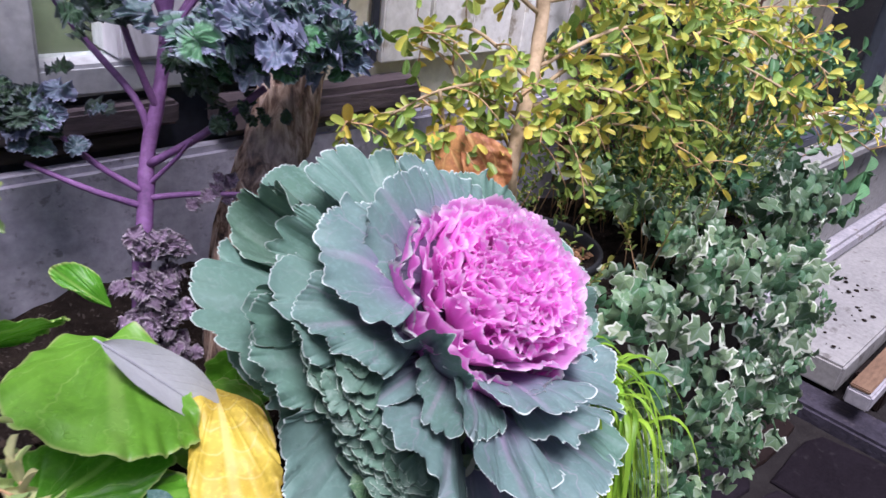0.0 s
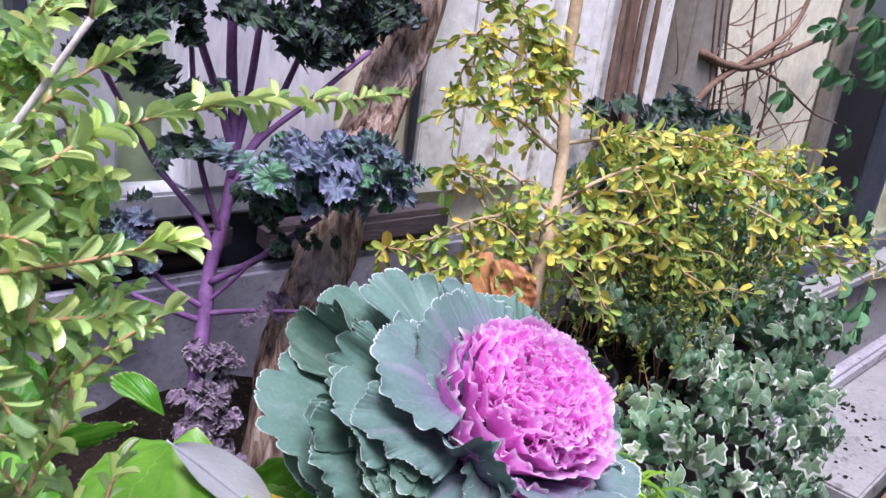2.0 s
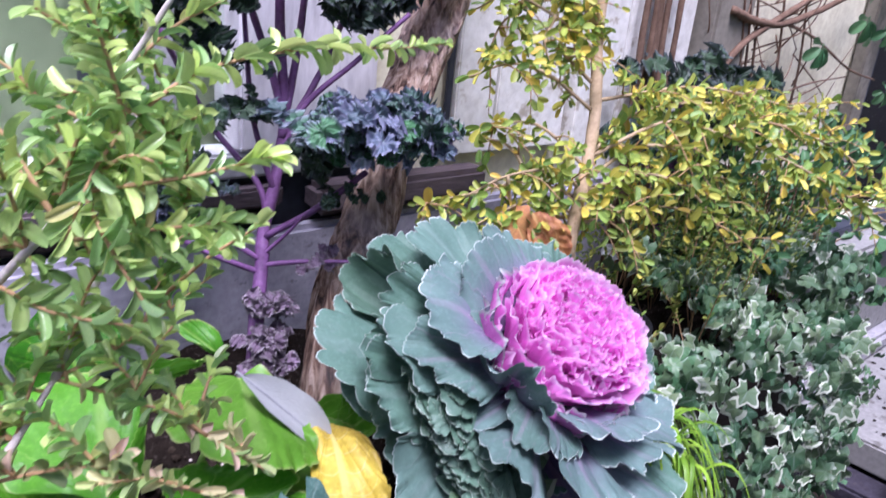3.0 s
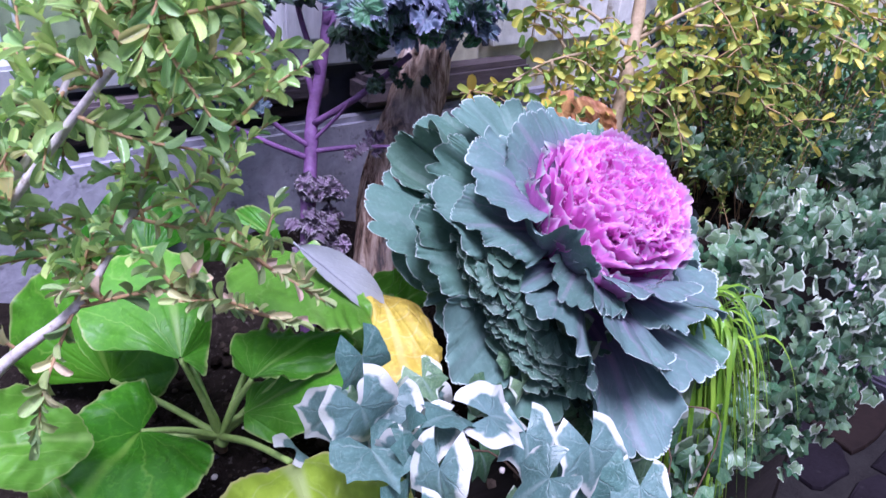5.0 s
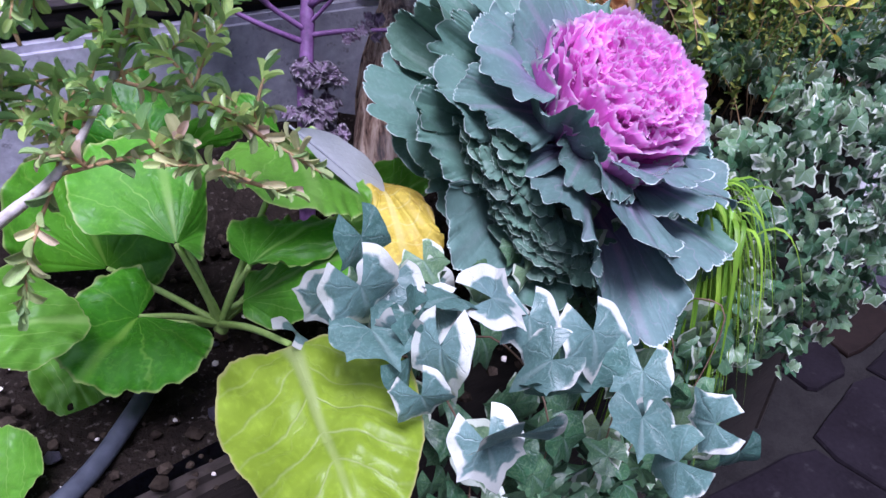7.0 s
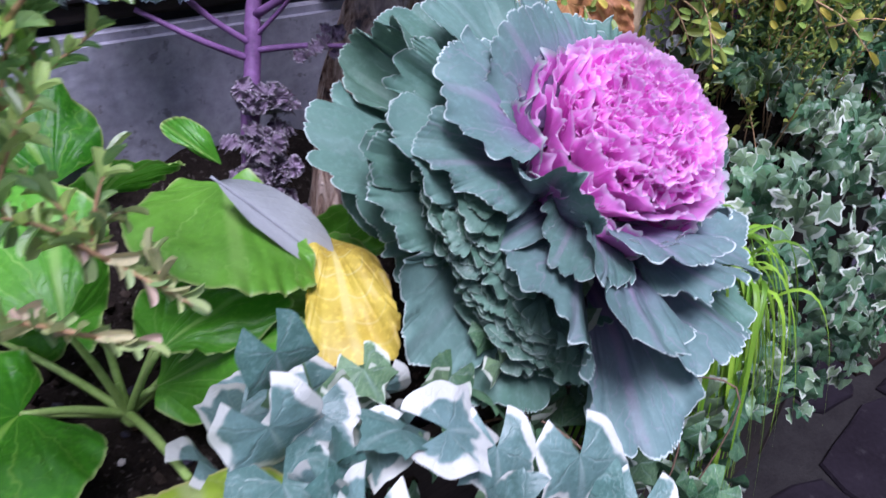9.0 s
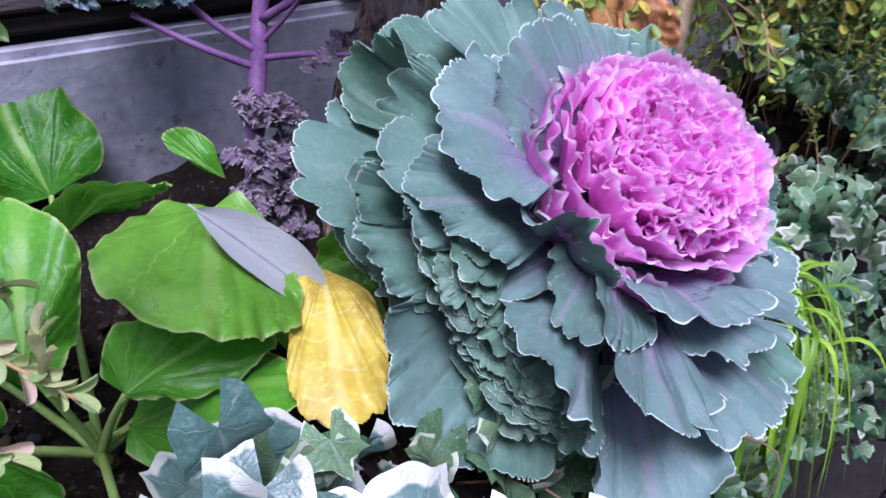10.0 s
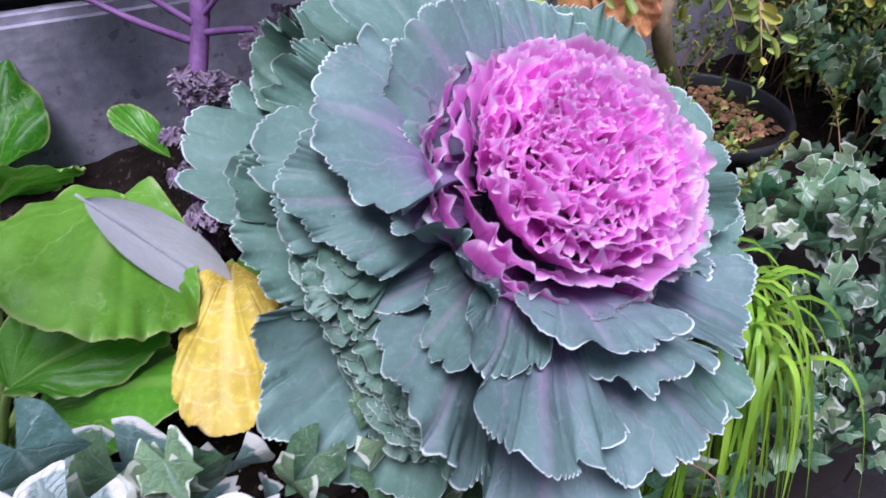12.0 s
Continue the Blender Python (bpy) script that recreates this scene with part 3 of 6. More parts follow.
def blade_leaf(seed, rows=11, cols=7, widest=0.5, tip=1.0, base=1.0, fold=0.12, arch=0.15, wave=0.02, teeth=0.0, notch=0.0, twist=0.0, quilt=0.0):
    """A leaf with a midrib; its half width follows a bell whose ends are set by tip and base."""
    rng = random.Random(seed)
    ph = [rng.uniform(0, 6.28) for _ in range(4)]
    v, along, across, rim = [], [], [], []
    top = widest ** base * (1 - widest) ** tip
    for i in range(rows):
        u = 0.5 - 0.5 * math.cos(math.pi * i / (rows - 1))
        q = max(u, 1e-4) ** base * max(1 - u, 1e-4) ** tip / top
        half = 0.5 * min(1.0, q) ** 0.8 if 0 < i < rows - 1 else 0.012
        for k in range(cols):
            a = 2 * k / (cols - 1) - 1
            jag = 1 + teeth * math.sin(34 * u + ph[0] + 2 * a) * abs(a) ** 4
            x = a * half * jag
            y = u - notch * abs(a) ** 1.5 * (1 - u) ** 2.2
            z = fold * abs(a) ** 1.4 * half * 2 - arch * u * u + wave * math.sin(9 * u + ph[1] + a) * abs(a) ** 2 + wave * 0.6 * math.sin(21 * u + ph[2]) * abs(a) ** 3 * (1 if a > 0 else -1) + twist * a * half * u
            z += quilt * math.sin(2 * math.pi * (u - 0.35 * abs(a)) * 6) * min(1, 3 * abs(a)) * half * 2 + quilt * 1.5 * noise.noise(Vector((a * 2, u * 4, seed)))
            v.append((x, y, z))
            along.append(u), across.append(a), rim.append(max(abs(a), 1 - 4 * (1 - u) if u > 0.9 else 0))
    return np.array(v), grid_faces(rows, cols), dict(along=along, across=across, rim=rim)


def ivy_shape(seed, rows=6, cols=49, low=0.4):
    """A five-lobed leaf spread round the end of its stalk."""
    rng = random.Random(seed)
    ph = [rng.uniform(0, 6.28) for _ in range(4)]
    lobes = ((0, 1.0, 24), (56, 0.82, 22), (-56, 0.82, 22), (116, 0.62, 24), (-116, 0.62, 24))
    jit = [rng.uniform(0.82, 1.15) for _ in lobes]
    bend = rng.uniform(0.1, 0.3)
    v, along, across, rim = [], [], [], []
    for i in range(rows):
        u = i / (rows - 1)
        for k in range(cols):
            a = 2 * k / (cols - 1) - 1
            th = 152 * a
            R = max(low, max(rad * j * (1 - 0.6 * (min(abs(th - c), 40) / 40) ** 0.8) for (c, rad, wd), j in zip(lobes, jit)))
            R *= 1 + 0.03 * math.sin(20 * a + ph[0])
            r = u * R
            x, y = 0.62 * r * math.sin(radians(th)), 0.3 + 0.7 * r * math.cos(radians(th))
            z = -bend * r * r + 0.012 * math.cos(5 * math.pi * a) * u + 0.05 * u * u * math.sin(7 * a + ph[1]) + 0.18 * abs(x)
            v.append((x, y, z))
            along.append(u), across.append(a), rim.append(u)
    return np.array(v), grid_faces(rows, cols), dict(along=along, across=across, rim=rim)


def lay(base, tip, face, width, depth=None):
    """The pose of a unit leaf from its base to its tip with its upper face towards face."""
    base, tip = Vector(base), Vector(tip)
    y = tip - base
    ln = y.length
    y.normalize()
    z = Vector(face)
    z = z - y * z.dot(y)
    if z.length < 1e-5:
        z = y.orthogonal()
    z.normalize()
    x = y.cross(z)
    d = depth or ln
    m = Matrix(((x.x * width, y.x * ln, z.x * d, base.x), (x.y * width, y.y * ln, z.y * d, base.y), (x.z * width, y.z * ln, z.z * d, base.z), (0, 0, 0, 1)))
    return m


def joined(name, units, poses, material, parent, label="", kind="stuff"):
    """Many leaves as one mesh under a thing."""
    o = parent.location if parent else Vector()
    vs, fs, dat, n = [], [], dict(along=[], across=[], rim=[]), 0
    for i, m in enumerate(poses):
        v, f, d = units[i % len(units)]
        a = np.array(m)
        vs.append(v @ a[:3, :3].T + a[:3, 3] - np.array(o))
        fs.append(np.array(f) + n)
        n += len(v)
        for k in dat:
            dat[k].append(np.asarray(d[k]))
    if not vs:
        return None
    me = mesh_of(name, np.concatenate(vs).tolist(), np.concatenate(fs).tolist(), material, True, {k: np.concatenate(x) for k, x in dat.items()})
    return part(name, me, parent, label, kind=kind)


def leaves(name, units, poses, material, parent, label="", singly=300):
    """Leaves as parts that share their meshes; those past the limit as one mesh."""
    meshes = [mesh_of(name, *u[:2], material, True, u[2]) for u in units]
    o = Matrix.Translation(-parent.location)
    for i, m in enumerate(poses[:singly]):
        part(name, meshes[i % len(meshes)], parent, label, o @ m)
    if len(poses) > singly:
        joined("foliage", units, poses[singly:], material, parent)


def twig_leaves(pts, count, size, rng, spread=50, width=0.5, start=0.1, n=8, droop=0.0, skyward=0.0):
    """Poses of leaves in opposite pairs along a twig, with a tuft at its tip."""
    line = spline(pts, n)
    out = []
    for i in range(count):
        f = start + (1 - start) * i / max(1, count - 1)
        j = min(len(line) - 2, int(f * (len(line) - 1)))
        p, way = line[j].lerp(line[j + 1], f * (len(line) - 1) - j), (line[j + 1] - line[j]).normalized()
        side = way.orthogonal().normalized()
        turn = i * 1.57 + rng.uniform(-0.9, 0.9)
        for k in (0, 1):
            if rng.random() < 0.14:
                continue
            s = Matrix.Rotation(turn + math.pi * k, 3, way) @ side
            a = radians(spread * (1 - 0.55 * f ** 3) + rng.uniform(-24, 24))
            d = way * math.cos(a) + s * math.sin(a) + Vector((0, 0, -droop))
            ln = size * rng.uniform(0.55, 1.2) * (1 - 0.25 * f)
            out.append(lay(p, p + d.normalized() * ln, way * (1 - skyward) - s * 0.4 + Vector((rng.uniform(-.3, .3), rng.uniform(-.3, .3) - 0.6 * skyward, rng.uniform(-.1, .6) + skyward)), ln * width * rng.uniform(0.85, 1.15)))
    return out


# ---- the setting ----
def slab_piece(name, outline, z0, z1, material, parent, shrink=0.008, seed=0):
    """A flagstone with worn edges from its outline in the plan."""
    bm = bmesh.new()
    rng = random.Random(seed)
    c = sum((Vector((s, -d, 0)) for s, d in outline), Vector()) / len(outline)
    ring = []
    for s, d in outline:
        p = Vector((s, -d, 0))
        p = c + (p - c) * (1 - shrink / max(0.02, (p - c).length))
        ring.append(p)
    fine = []
    for i, p in enumerate(ring):
        q = ring[(i + 1) % len(ring)]
        for k in range(4):
            fine.append(p.lerp(q, (k + 0.25) / 4) + Vector((rng.uniform(-1, 1), rng.uniform(-1, 1), 0)) * 0.004)
    n = len(fine)
    for z, f in ((z0, 1.0), (z1 - 0.008, 1.0), (z1 - 0.002, 0.985), (z1, 0.955)):
        for p in fine:
            q = c + (p - c) * f
            bm.verts.new((q.x, q.y, z + (rng.uniform(-0.0015, 0.0015) if z > z0 else 0)))
    bm.verts.ensure_lookup_table()
    for r in range(3):
        for i in range(n):
            bm.faces.new([bm.verts[r * n + i], bm.verts[r * n + (i + 1) % n], bm.verts[(r + 1) * n + (i + 1) % n], bm.verts[(r + 1) * n + i]])
    bm.faces.new([bm.verts[3 * n + i] for i in range(n)])
    bmesh.ops.recalc_face_normals(bm, faces=bm.faces)
    me = bpy.data.meshes.new(name)
    bm.to_mesh(me)
    bm.free()
    me.materials.append(material)
    ob = new(name, me)
    ob.parent = parent
    return ob


def ground_sheet():
    n = 40
    v = [(60 * ((i / n) * 2 - 1) ** 3 + 1, 60 * ((k / n) * 2 - 1) ** 3 - 0.5, -0.012) for i in range(n + 1) for k in range(n + 1)]
    f = [(i * (n + 1) + k, (i + 1) * (n + 1) + k, (i + 1) * (n + 1) + k + 1, i * (n + 1) + k + 1) for i in range(n) for k in range(n)]
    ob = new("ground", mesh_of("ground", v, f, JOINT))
    ob.matrix_basis = PLAN
    return tagged(ob, "dark sandy ground between the flagstones", "ground", kind="structure")


ground_sheet()
rng = random.Random(5)
paving = tagged(new("pavement", None), "grey-purple flagstone pavement with open joints, shade darkened into its colour", "pavement", kind="structure")
paving.matrix_basis = PLAN
xs = [-1.2, -0.72, -0.3, 0.12, 0.52, 0.98, 1.32, 1.69, 2.04]
ys = [0.42, 0.82, 1.2, 1.55, 1.95]
corner = {(i, k): (xs[i] + rng.uniform(-0.045, 0.045) + 0.22 * (ys[k] - 0.42), ys[k] + rng.uniform(-0.05, 0.05)) for i in range(len(xs)) for k in range(len(ys))}
corner[7, 0] = (1.70, 0.41)
corner[8, 0] = (2.03, 0.40)
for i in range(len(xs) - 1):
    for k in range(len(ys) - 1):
        slab_piece("flagstone", [corner[i, k], corner[i + 1, k], corner[i + 1, k + 1], corner[i, k + 1]], -0.05, 0.0, FLAG_SHADED, paving, 0.007, i * 9 + k)
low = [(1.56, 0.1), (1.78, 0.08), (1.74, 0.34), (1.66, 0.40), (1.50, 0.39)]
slab_piece("flagstone", low, -0.05, 0.0, FLAG_SHADED, paving, 0.007, 77)
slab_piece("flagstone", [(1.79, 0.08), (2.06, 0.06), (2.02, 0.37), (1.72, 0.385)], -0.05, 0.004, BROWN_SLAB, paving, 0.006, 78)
tagged(box("kerb_stone", (2.07, 0.0, -0.05), (2.2, 0.95, 0.035), KERB, None, 0.01, 0.006), "rough speckled grey-violet kerb stone", "kerb", kind="structure")

# house wall in stretches round its two windows
for lo, hi, m in (((-3.0, -0.25, 0.0), (-0.55, -0.02, 4.2), CREAM), ((-0.55, -0.25, 0.0), (0.5, -0.03, 0.985), CREAM), ((-0.55, -0.25, 2.3), (0.5, -0.02, 4.2), CREAM),
                  ((0.5, -0.25, 0.0), (2.2, -0.01, 4.2), CREAM), ((2.2, -0.25, 2.3), (3.6, -0.01, 4.2), CREAM), ((2.2, -0.25, 0.0), (3.6, -0.02, 0.6), CREAM), ((3.6, -0.25, 0.0), (7.0, -0.01, 4.2), CREAM)):
    tagged(box("wall_house", lo, hi, m, None, 0.004), "cream rendered house wall behind the planter", "wall", kind="structure")


# unseen wall, added to cut low sky light and bounce some back
tagged(box("wall_opposite", (-9.0, 4.2, 0.0), (11.0, 4.5, 3.4), CREAM, None, 0.01), "unseen plain wall added opposite to limit low sky and bounce light", "wall", kind="structure")


def window(name, s0, s1, z0, z1, frame_mat, stiles, depth, room, label):
    w = tagged(new(name, None), label, "window", kind="structure")
    w.matrix_basis = PLAN
    for a, b in stiles:
        tagged(box("window_frame", (a, -0.06, z0), (b, 0.012, z1), frame_mat, w, 0.004))
    box("bottom_rail", (s0, -0.05, z0), (s1, 0.009, z0 + 0.032), frame_mat, w, 0.004)
    box("top_rail", (s0, -0.05, z1 - 0.05), (s1, 0.009, z1), frame_mat, w, 0.004)
    pane = box("pane", (s0 + 0.001, -0.03, z0 + 0.02), (s1 - 0.001, -0.026, z1 - 0.03), GLASS, w, 0)
    pane.visible_shadow = False
    return w


w1 = window("window_1", -0.55, 0.5, 1.06, 2.3, GREY_PAINT, ((-0.55, -0.47), (0.15, 0.228)), 0.4, ROOM, "grey painted casement window with greenish glass")
box("window_frame", (0.302, -0.06, 1.093), (0.5, 0.012, 2.3), LILAC_PAINT, w1, 0.004)
box("dark_gap", (0.138, -0.03, 1.062), (0.149, 0.004, 2.298), DARK_FRAME_AND_GAP, w1, 0.001)
window("window_2", 2.2, 3.6, 0.66, 2.3, DARK_FRAME_AND_GAP, ((2.2, 2.26), (2.9, 2.95), (3.54, 3.6)), 0.4, BLIND, "tall dark shop window above a cream panel")
for nm, lo, hi, m in (("wall_room", (-0.7, -1.3, 0.5), (0.65, -1.26, 2.6), ROOM), ("wall_room", (-0.74, -1.26, 0.5), (-0.7, -0.25, 2.6), ROOM), ("wall_room", (0.65, -1.26, 0.5), (0.69, -0.25, 2.6), ROOM),
                      ("floor_room", (-0.7, -1.26, 0.46), (0.65, -0.25, 0.5), ROOM), ("ceiling_room", (-0.7, -1.26, 2.6), (0.65, -0.25, 2.64), ROOM),
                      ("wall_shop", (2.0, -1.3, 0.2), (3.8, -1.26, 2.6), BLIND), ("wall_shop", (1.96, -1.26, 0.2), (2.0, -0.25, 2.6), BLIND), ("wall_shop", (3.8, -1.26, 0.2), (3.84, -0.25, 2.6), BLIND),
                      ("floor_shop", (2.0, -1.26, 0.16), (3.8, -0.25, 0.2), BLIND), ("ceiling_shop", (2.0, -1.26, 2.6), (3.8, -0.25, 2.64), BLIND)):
    tagged(box(nm, lo, hi, m, None, 0), "plain wall of the room behind the glass", "wall", kind="structure")
KN = PLAN.inverted() @ L(0.172, 0.012, 1.155)
WN = Vector((0, -1, 0))
v, f = tube([KN, KN + WN * 0.006, KN + WN * 0.012], 0.006, 0.006, 3, 16)
knob = part("knob", mesh_of("knob", v, f, KNOB), w1, "round black knob")
v, f = tube([KN + WN * 0.011, KN + WN * 0.016, KN + WN * 0.021, KN + WN * 0.024], 0.0125, 0.008, 3, 20)
part("grip", mesh_of("grip", v, f, KNOB), knob)


def curtain():
    v, n = [], 60
    for i in range(n + 1):
        s = -0.2 + 0.24 * i / n
        for k in range(14):
            z = 1.02 + 1.2 * k / 13
            v.append((s * (1 - 0.25 * math.exp(-((z - 1.2) / 0.12) ** 2)), 0.09 + 0.018 * math.sin(i * 0.9) + 0.006 * math.sin(i * 2.3), z))
    f = [(i * 14 + k, (i + 1) * 14 + k, (i + 1) * 14 + k + 1, i * 14 + k + 1) for i in range(n) for k in range(13)]
    ob = new("curtain", mesh_of("curtain", v, f, CURTAIN))
    ob.matrix_basis = PLAN
    return tagged(ob, "pale gathered curtain hanging behind the window glass", "curtain")


curtain()
tagged(box("window_blind", (-0.46, -0.09, 1.0), (0.44, -0.085, 2.28), ROOM, None, 0), "pale green blind drawn behind the window", "blind")
# below the window: strip painted as the gap's shade, old planks, concrete kerb wall of the planter
tagged(box("ledge_gap", (-1.5, -0.028, 0.98), (0.62, -0.012, 1.062), DARK_FRAME_AND_GAP, None, 0), "near-black strip painted as the shade of the gap under the window", "gap", kind="structure")
# lowest plank takes the near-black tone as painted shade of the gap
tagged(box("old_plank", (-0.9, -0.01, 1.004), (0.34, 0.012, 1.024), DARK_WOOD_AND_GAP, None, 0.004, 0.004), "plank coloured near-black for the shade in the gap under the window", "plank", "planks under the window")
tagged(box("old_plank", (-0.7, -0.008, 1.026), (0.36, 0.022, 1.052), OLD_PLANK, None, 0.004, 0.004), "weathered grey-brown plank under the window", "plank", "planks under the window")
tagged(box("old_plank", (0.4, -0.008, 1.012), (0.7, 0.045, 1.05), OLD_PLANK, None, 0.008, 0.01), "grey-violet weathered timber ledge on the concrete wall", "plank", "planks under the window")
tagged(box("wall_planter", (-1.6, 0.0, 0.0), (1.305, 0.03, 0.995), CONCRETE, None, 0.008, 0.006), "weathered grey concrete wall at the back of the planter", "wall", kind="structure")
tagged(box("wall_planter", (-1.6, 0.425, -0.02), (0.5, 0.45, 0.79), DARK_WOOD_AND_GAP, None, 0.008, 0.004), "dark wooden front of the raised planter", "wall", kind="structure")
tagged(box("wall_planter", (0.501, 0.34, -0.02), (1.28, 0.365, 0.79), DARK_WOOD_AND_GAP, None, 0.008, 0.004), "dark wooden front of the raised planter", "wall", kind="structure")
tagged(box("wall_planter", (1.281, 0.031, -0.02), (1.305, 0.365, 0.79), DARK_WOOD_AND_GAP, None, 0.008, 0.004), "dark wooden end of the raised planter", "wall", kind="structure")

# white planks, strip, post and cream wall furniture
door = tagged(new("plank_door", None), "flaking white plank door beside the vine trunk", "door", kind="structure")
door.matrix_basis = PLAN
for i in range(3):
    box("plank", (0.645 + 0.085 * i, 0.0, 1.065), (0.645 + 0.085 * i + 0.081, 0.012 + 0.002 * (i % 2), 2.4), WHITE_PAINT, door, 0.002)
box("jamb", (0.632, -0.002, 1.065), (0.643, 0.004, 2.4), DARK_FRAME_AND_GAP, door, 0.001)
box("jamb", (0.905, 0.0, 1.065), (0.925, 0.03, 2.4), WHITE_PAINT, door, 0.002)
box("gap_strip", (0.926, -0.004, 1.065), (0.936, 0.008, 2.4), DARK_FRAME_AND_GAP, door, 0.001)
panel = tagged(new("plank_panel", None), "whitewashed vertical boards on the house wall", "panelling", kind="structure")
panel.matrix_basis = PLAN
for i in range(3):
    box("board", (0.94 + 0.106 * i, -0.004, 0.99), (0.94 + 0.106 * i + 0.102, 0.01, 2.4), WHITE_PAINT, panel, 0.002)
tagged(box("corner_post", (1.265, -0.005, 0.4), (1.405, 0.05, 2.6), POST, None, 0.006), "taupe painted timber post against the wall", "post", kind="structure")
tagged(box("window_trim", (2.12, -0.005, 0.6), (2.198, 0.03, 2.4), POST, None, 0.004), "grey painted trim of the dark window", "trim", kind="structure")
tagged(box("window_sill", (2.12, -0.005, 0.61), (3.7, 0.1, 0.655), CREAM_BOARD_DIMMED, None, 0.012), "grey painted sill under the dark window", "sill", kind="structure")
tagged(box("base_panel", (2.16, -0.008, 0.205), (3.7, 0.03, 0.608), CREAM_BOARD_DIMMED, None, 0.004), "cream painted panel under the window sill", "panel", kind="structure")
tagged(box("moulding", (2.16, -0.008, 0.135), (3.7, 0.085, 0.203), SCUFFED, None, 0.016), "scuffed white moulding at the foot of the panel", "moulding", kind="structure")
tagged(box("step", (2.2, -0.008, 0.04), (3.7, 0.39, 0.133), CREAM_BOARD_DIMMED, None, 0.008), "low cream painted wooden step with dirt stains", "step", kind="structure")
tagged(box("beam_block", (2.3, 0.4, -0.01), (2.42, 0.5, 0.086), BROWN_SLAB, None, 0.006), "dark wooden block under the white beam", "block")
beam = tagged(new("timber_beam", None), "square timber with white front and bare brown top", "beam")
beam.matrix_basis = PLAN
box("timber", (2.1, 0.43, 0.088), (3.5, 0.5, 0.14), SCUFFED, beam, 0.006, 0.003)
box("top_board", (2.105, 0.432, 0.1405), (3.5, 0.488, 0.152), BARE_WOOD, beam, 0.003, 0.002)


STEP_LITTER = (("leaf_crumbs", 46, 2.24, 2.85, 0.1, 0.37, 0.136, 0.011, SOIL, "dark crumbs of dead leaf on the step", "leaf litter", 14, 0.4),)


# soil
def soil():
    n, m = 150, 36
    v = []
    for i in range(n + 1):
        for k in range(m + 1):
            s = -1.55 + 2.829 * i / n
            d = 0.032 + (0.392 if s < 0.5 else 0.307) * k / m
            p = Vector((s * 9, d * 9, 0))
            z = 0.80 + 0.018 * noise.noise(p) + 0.012 * noise.noise(p * 4) + 0.005 * noise.noise(p * 11) - 0.02 * max(0, (d - 0.4) / 0.1) + 0.062 * max(0, 1 - (d - 0.03) / 0.15) * min(1, max(0, (0.55 - s) * 5))
            v.append((s, -d, z))
    f = [(i * (m + 1) + k, (i + 1) * (m + 1) + k, (i + 1) * (m + 1) + k + 1, i * (m + 1) + k + 1) for i in range(n) for k in range(m)]
    ob = new("soil", mesh_of("soil", v, f, SOIL))
    ob.matrix_basis = PLAN
    return tagged(ob, "dark crumbly potting soil filling the raised planter", "soil", kind="structure")


soil()


def lump(seed, r=1.0):
    bm = bmesh.new()
    bmesh.ops.create_icosphere(bm, subdivisions=1, radius=r)
    rng = random.Random(seed)
    for q in bm.verts:
        q.co *= rng.uniform(0.65, 1.2)
    v, f = np.array([q.co[:] for q in bm.verts]), [tuple(x.index for x in p.verts) for p in bm.faces]
    bm.free()
    z = np.zeros(len(v))
    return v, [(*t, t[2]) for t in f], dict(along=z, across=z, rim=z)


def scatter_lumps(name, count, s0, s1, d0, d1, z, size, material, label, category, seed, flat=0.7):
    rng = random.Random(seed)
    vs, fs, n = [], [], 0
    units = [lump(i) for i in range(6)]
    for i in range(count):
        v, f, _ = units[i % 6]
        r = size * rng.uniform(0.35, 1.0) ** 1.6
        a = np.array(Euler((rng.uniform(0, 6), rng.uniform(0, 6), rng.uniform(0, 6))).to_matrix()) * r
        c = L(rng.uniform(s0, s1), rng.uniform(d0, d1), z + rng.uniform(-0.3, 0.5) * r)
        vs.append((v @ a.T) * np.array((1, 1, flat)) + np.array(c))
        fs += [tuple(int(k) + n for k in q[:3]) for q in f]
        n += len(v)
    ob = new(name, mesh_of(name, np.concatenate(vs).tolist(), fs, material, False))
    return tagged(ob, label, category, kind="stuff")


for q in STEP_LITTER:
    scatter_lumps(*q)
scatter_lumps("soil_clods", 1500, -0.6, 0.5, 0.1, 0.5, 0.803, 0.008, CLOD, "loose crumbs of dark soil and bark", "soil", 3)
scatter_lumps("pale_grit", 160, -0.4, 0.3, 0.15, 0.5, 0.806, 0.0035, PALE, "pale grit and perlite strewn on the soil", "grit", 4)
scatter_lumps("stones", 26, -0.3, 0.1, 0.2, 0.48, 0.806, 0.011, KERB, "small grey stones lying on the soil", "stones", 6)

# ---- the ornamental cabbage ----
CP = Vector((0.07, 0.49, 1.01))
CN = Vector((0.381, -0.441, 0.812)).normalized()
CX = Vector((0.906, 0.002, -0.424)).normalized()
CY = CN.cross(CX)


def C(phi, r, a):
    """A place by angle, distance from the cabbage's axis, and height along it."""
    q = radians(phi)
    return CP + (CX * math.cos(q) + CY * math.sin(q)) * r + CN * a


cabbage = thing("ornamental_cabbage", (0.0, 0.56, 0.82), "ornamental cabbage with grey-green frilled leaves and pink heart", "ornamental cabbage")
stem("stalk", [(0.0, 0.56, 0.80), (0.03, 0.545, 0.88), CP - CN * 0.06, CP - CN * 0.02], 0.018, 0.024, PURPLE_STEM, cabbage, "thick purple-green stalk", lumps=0.2)

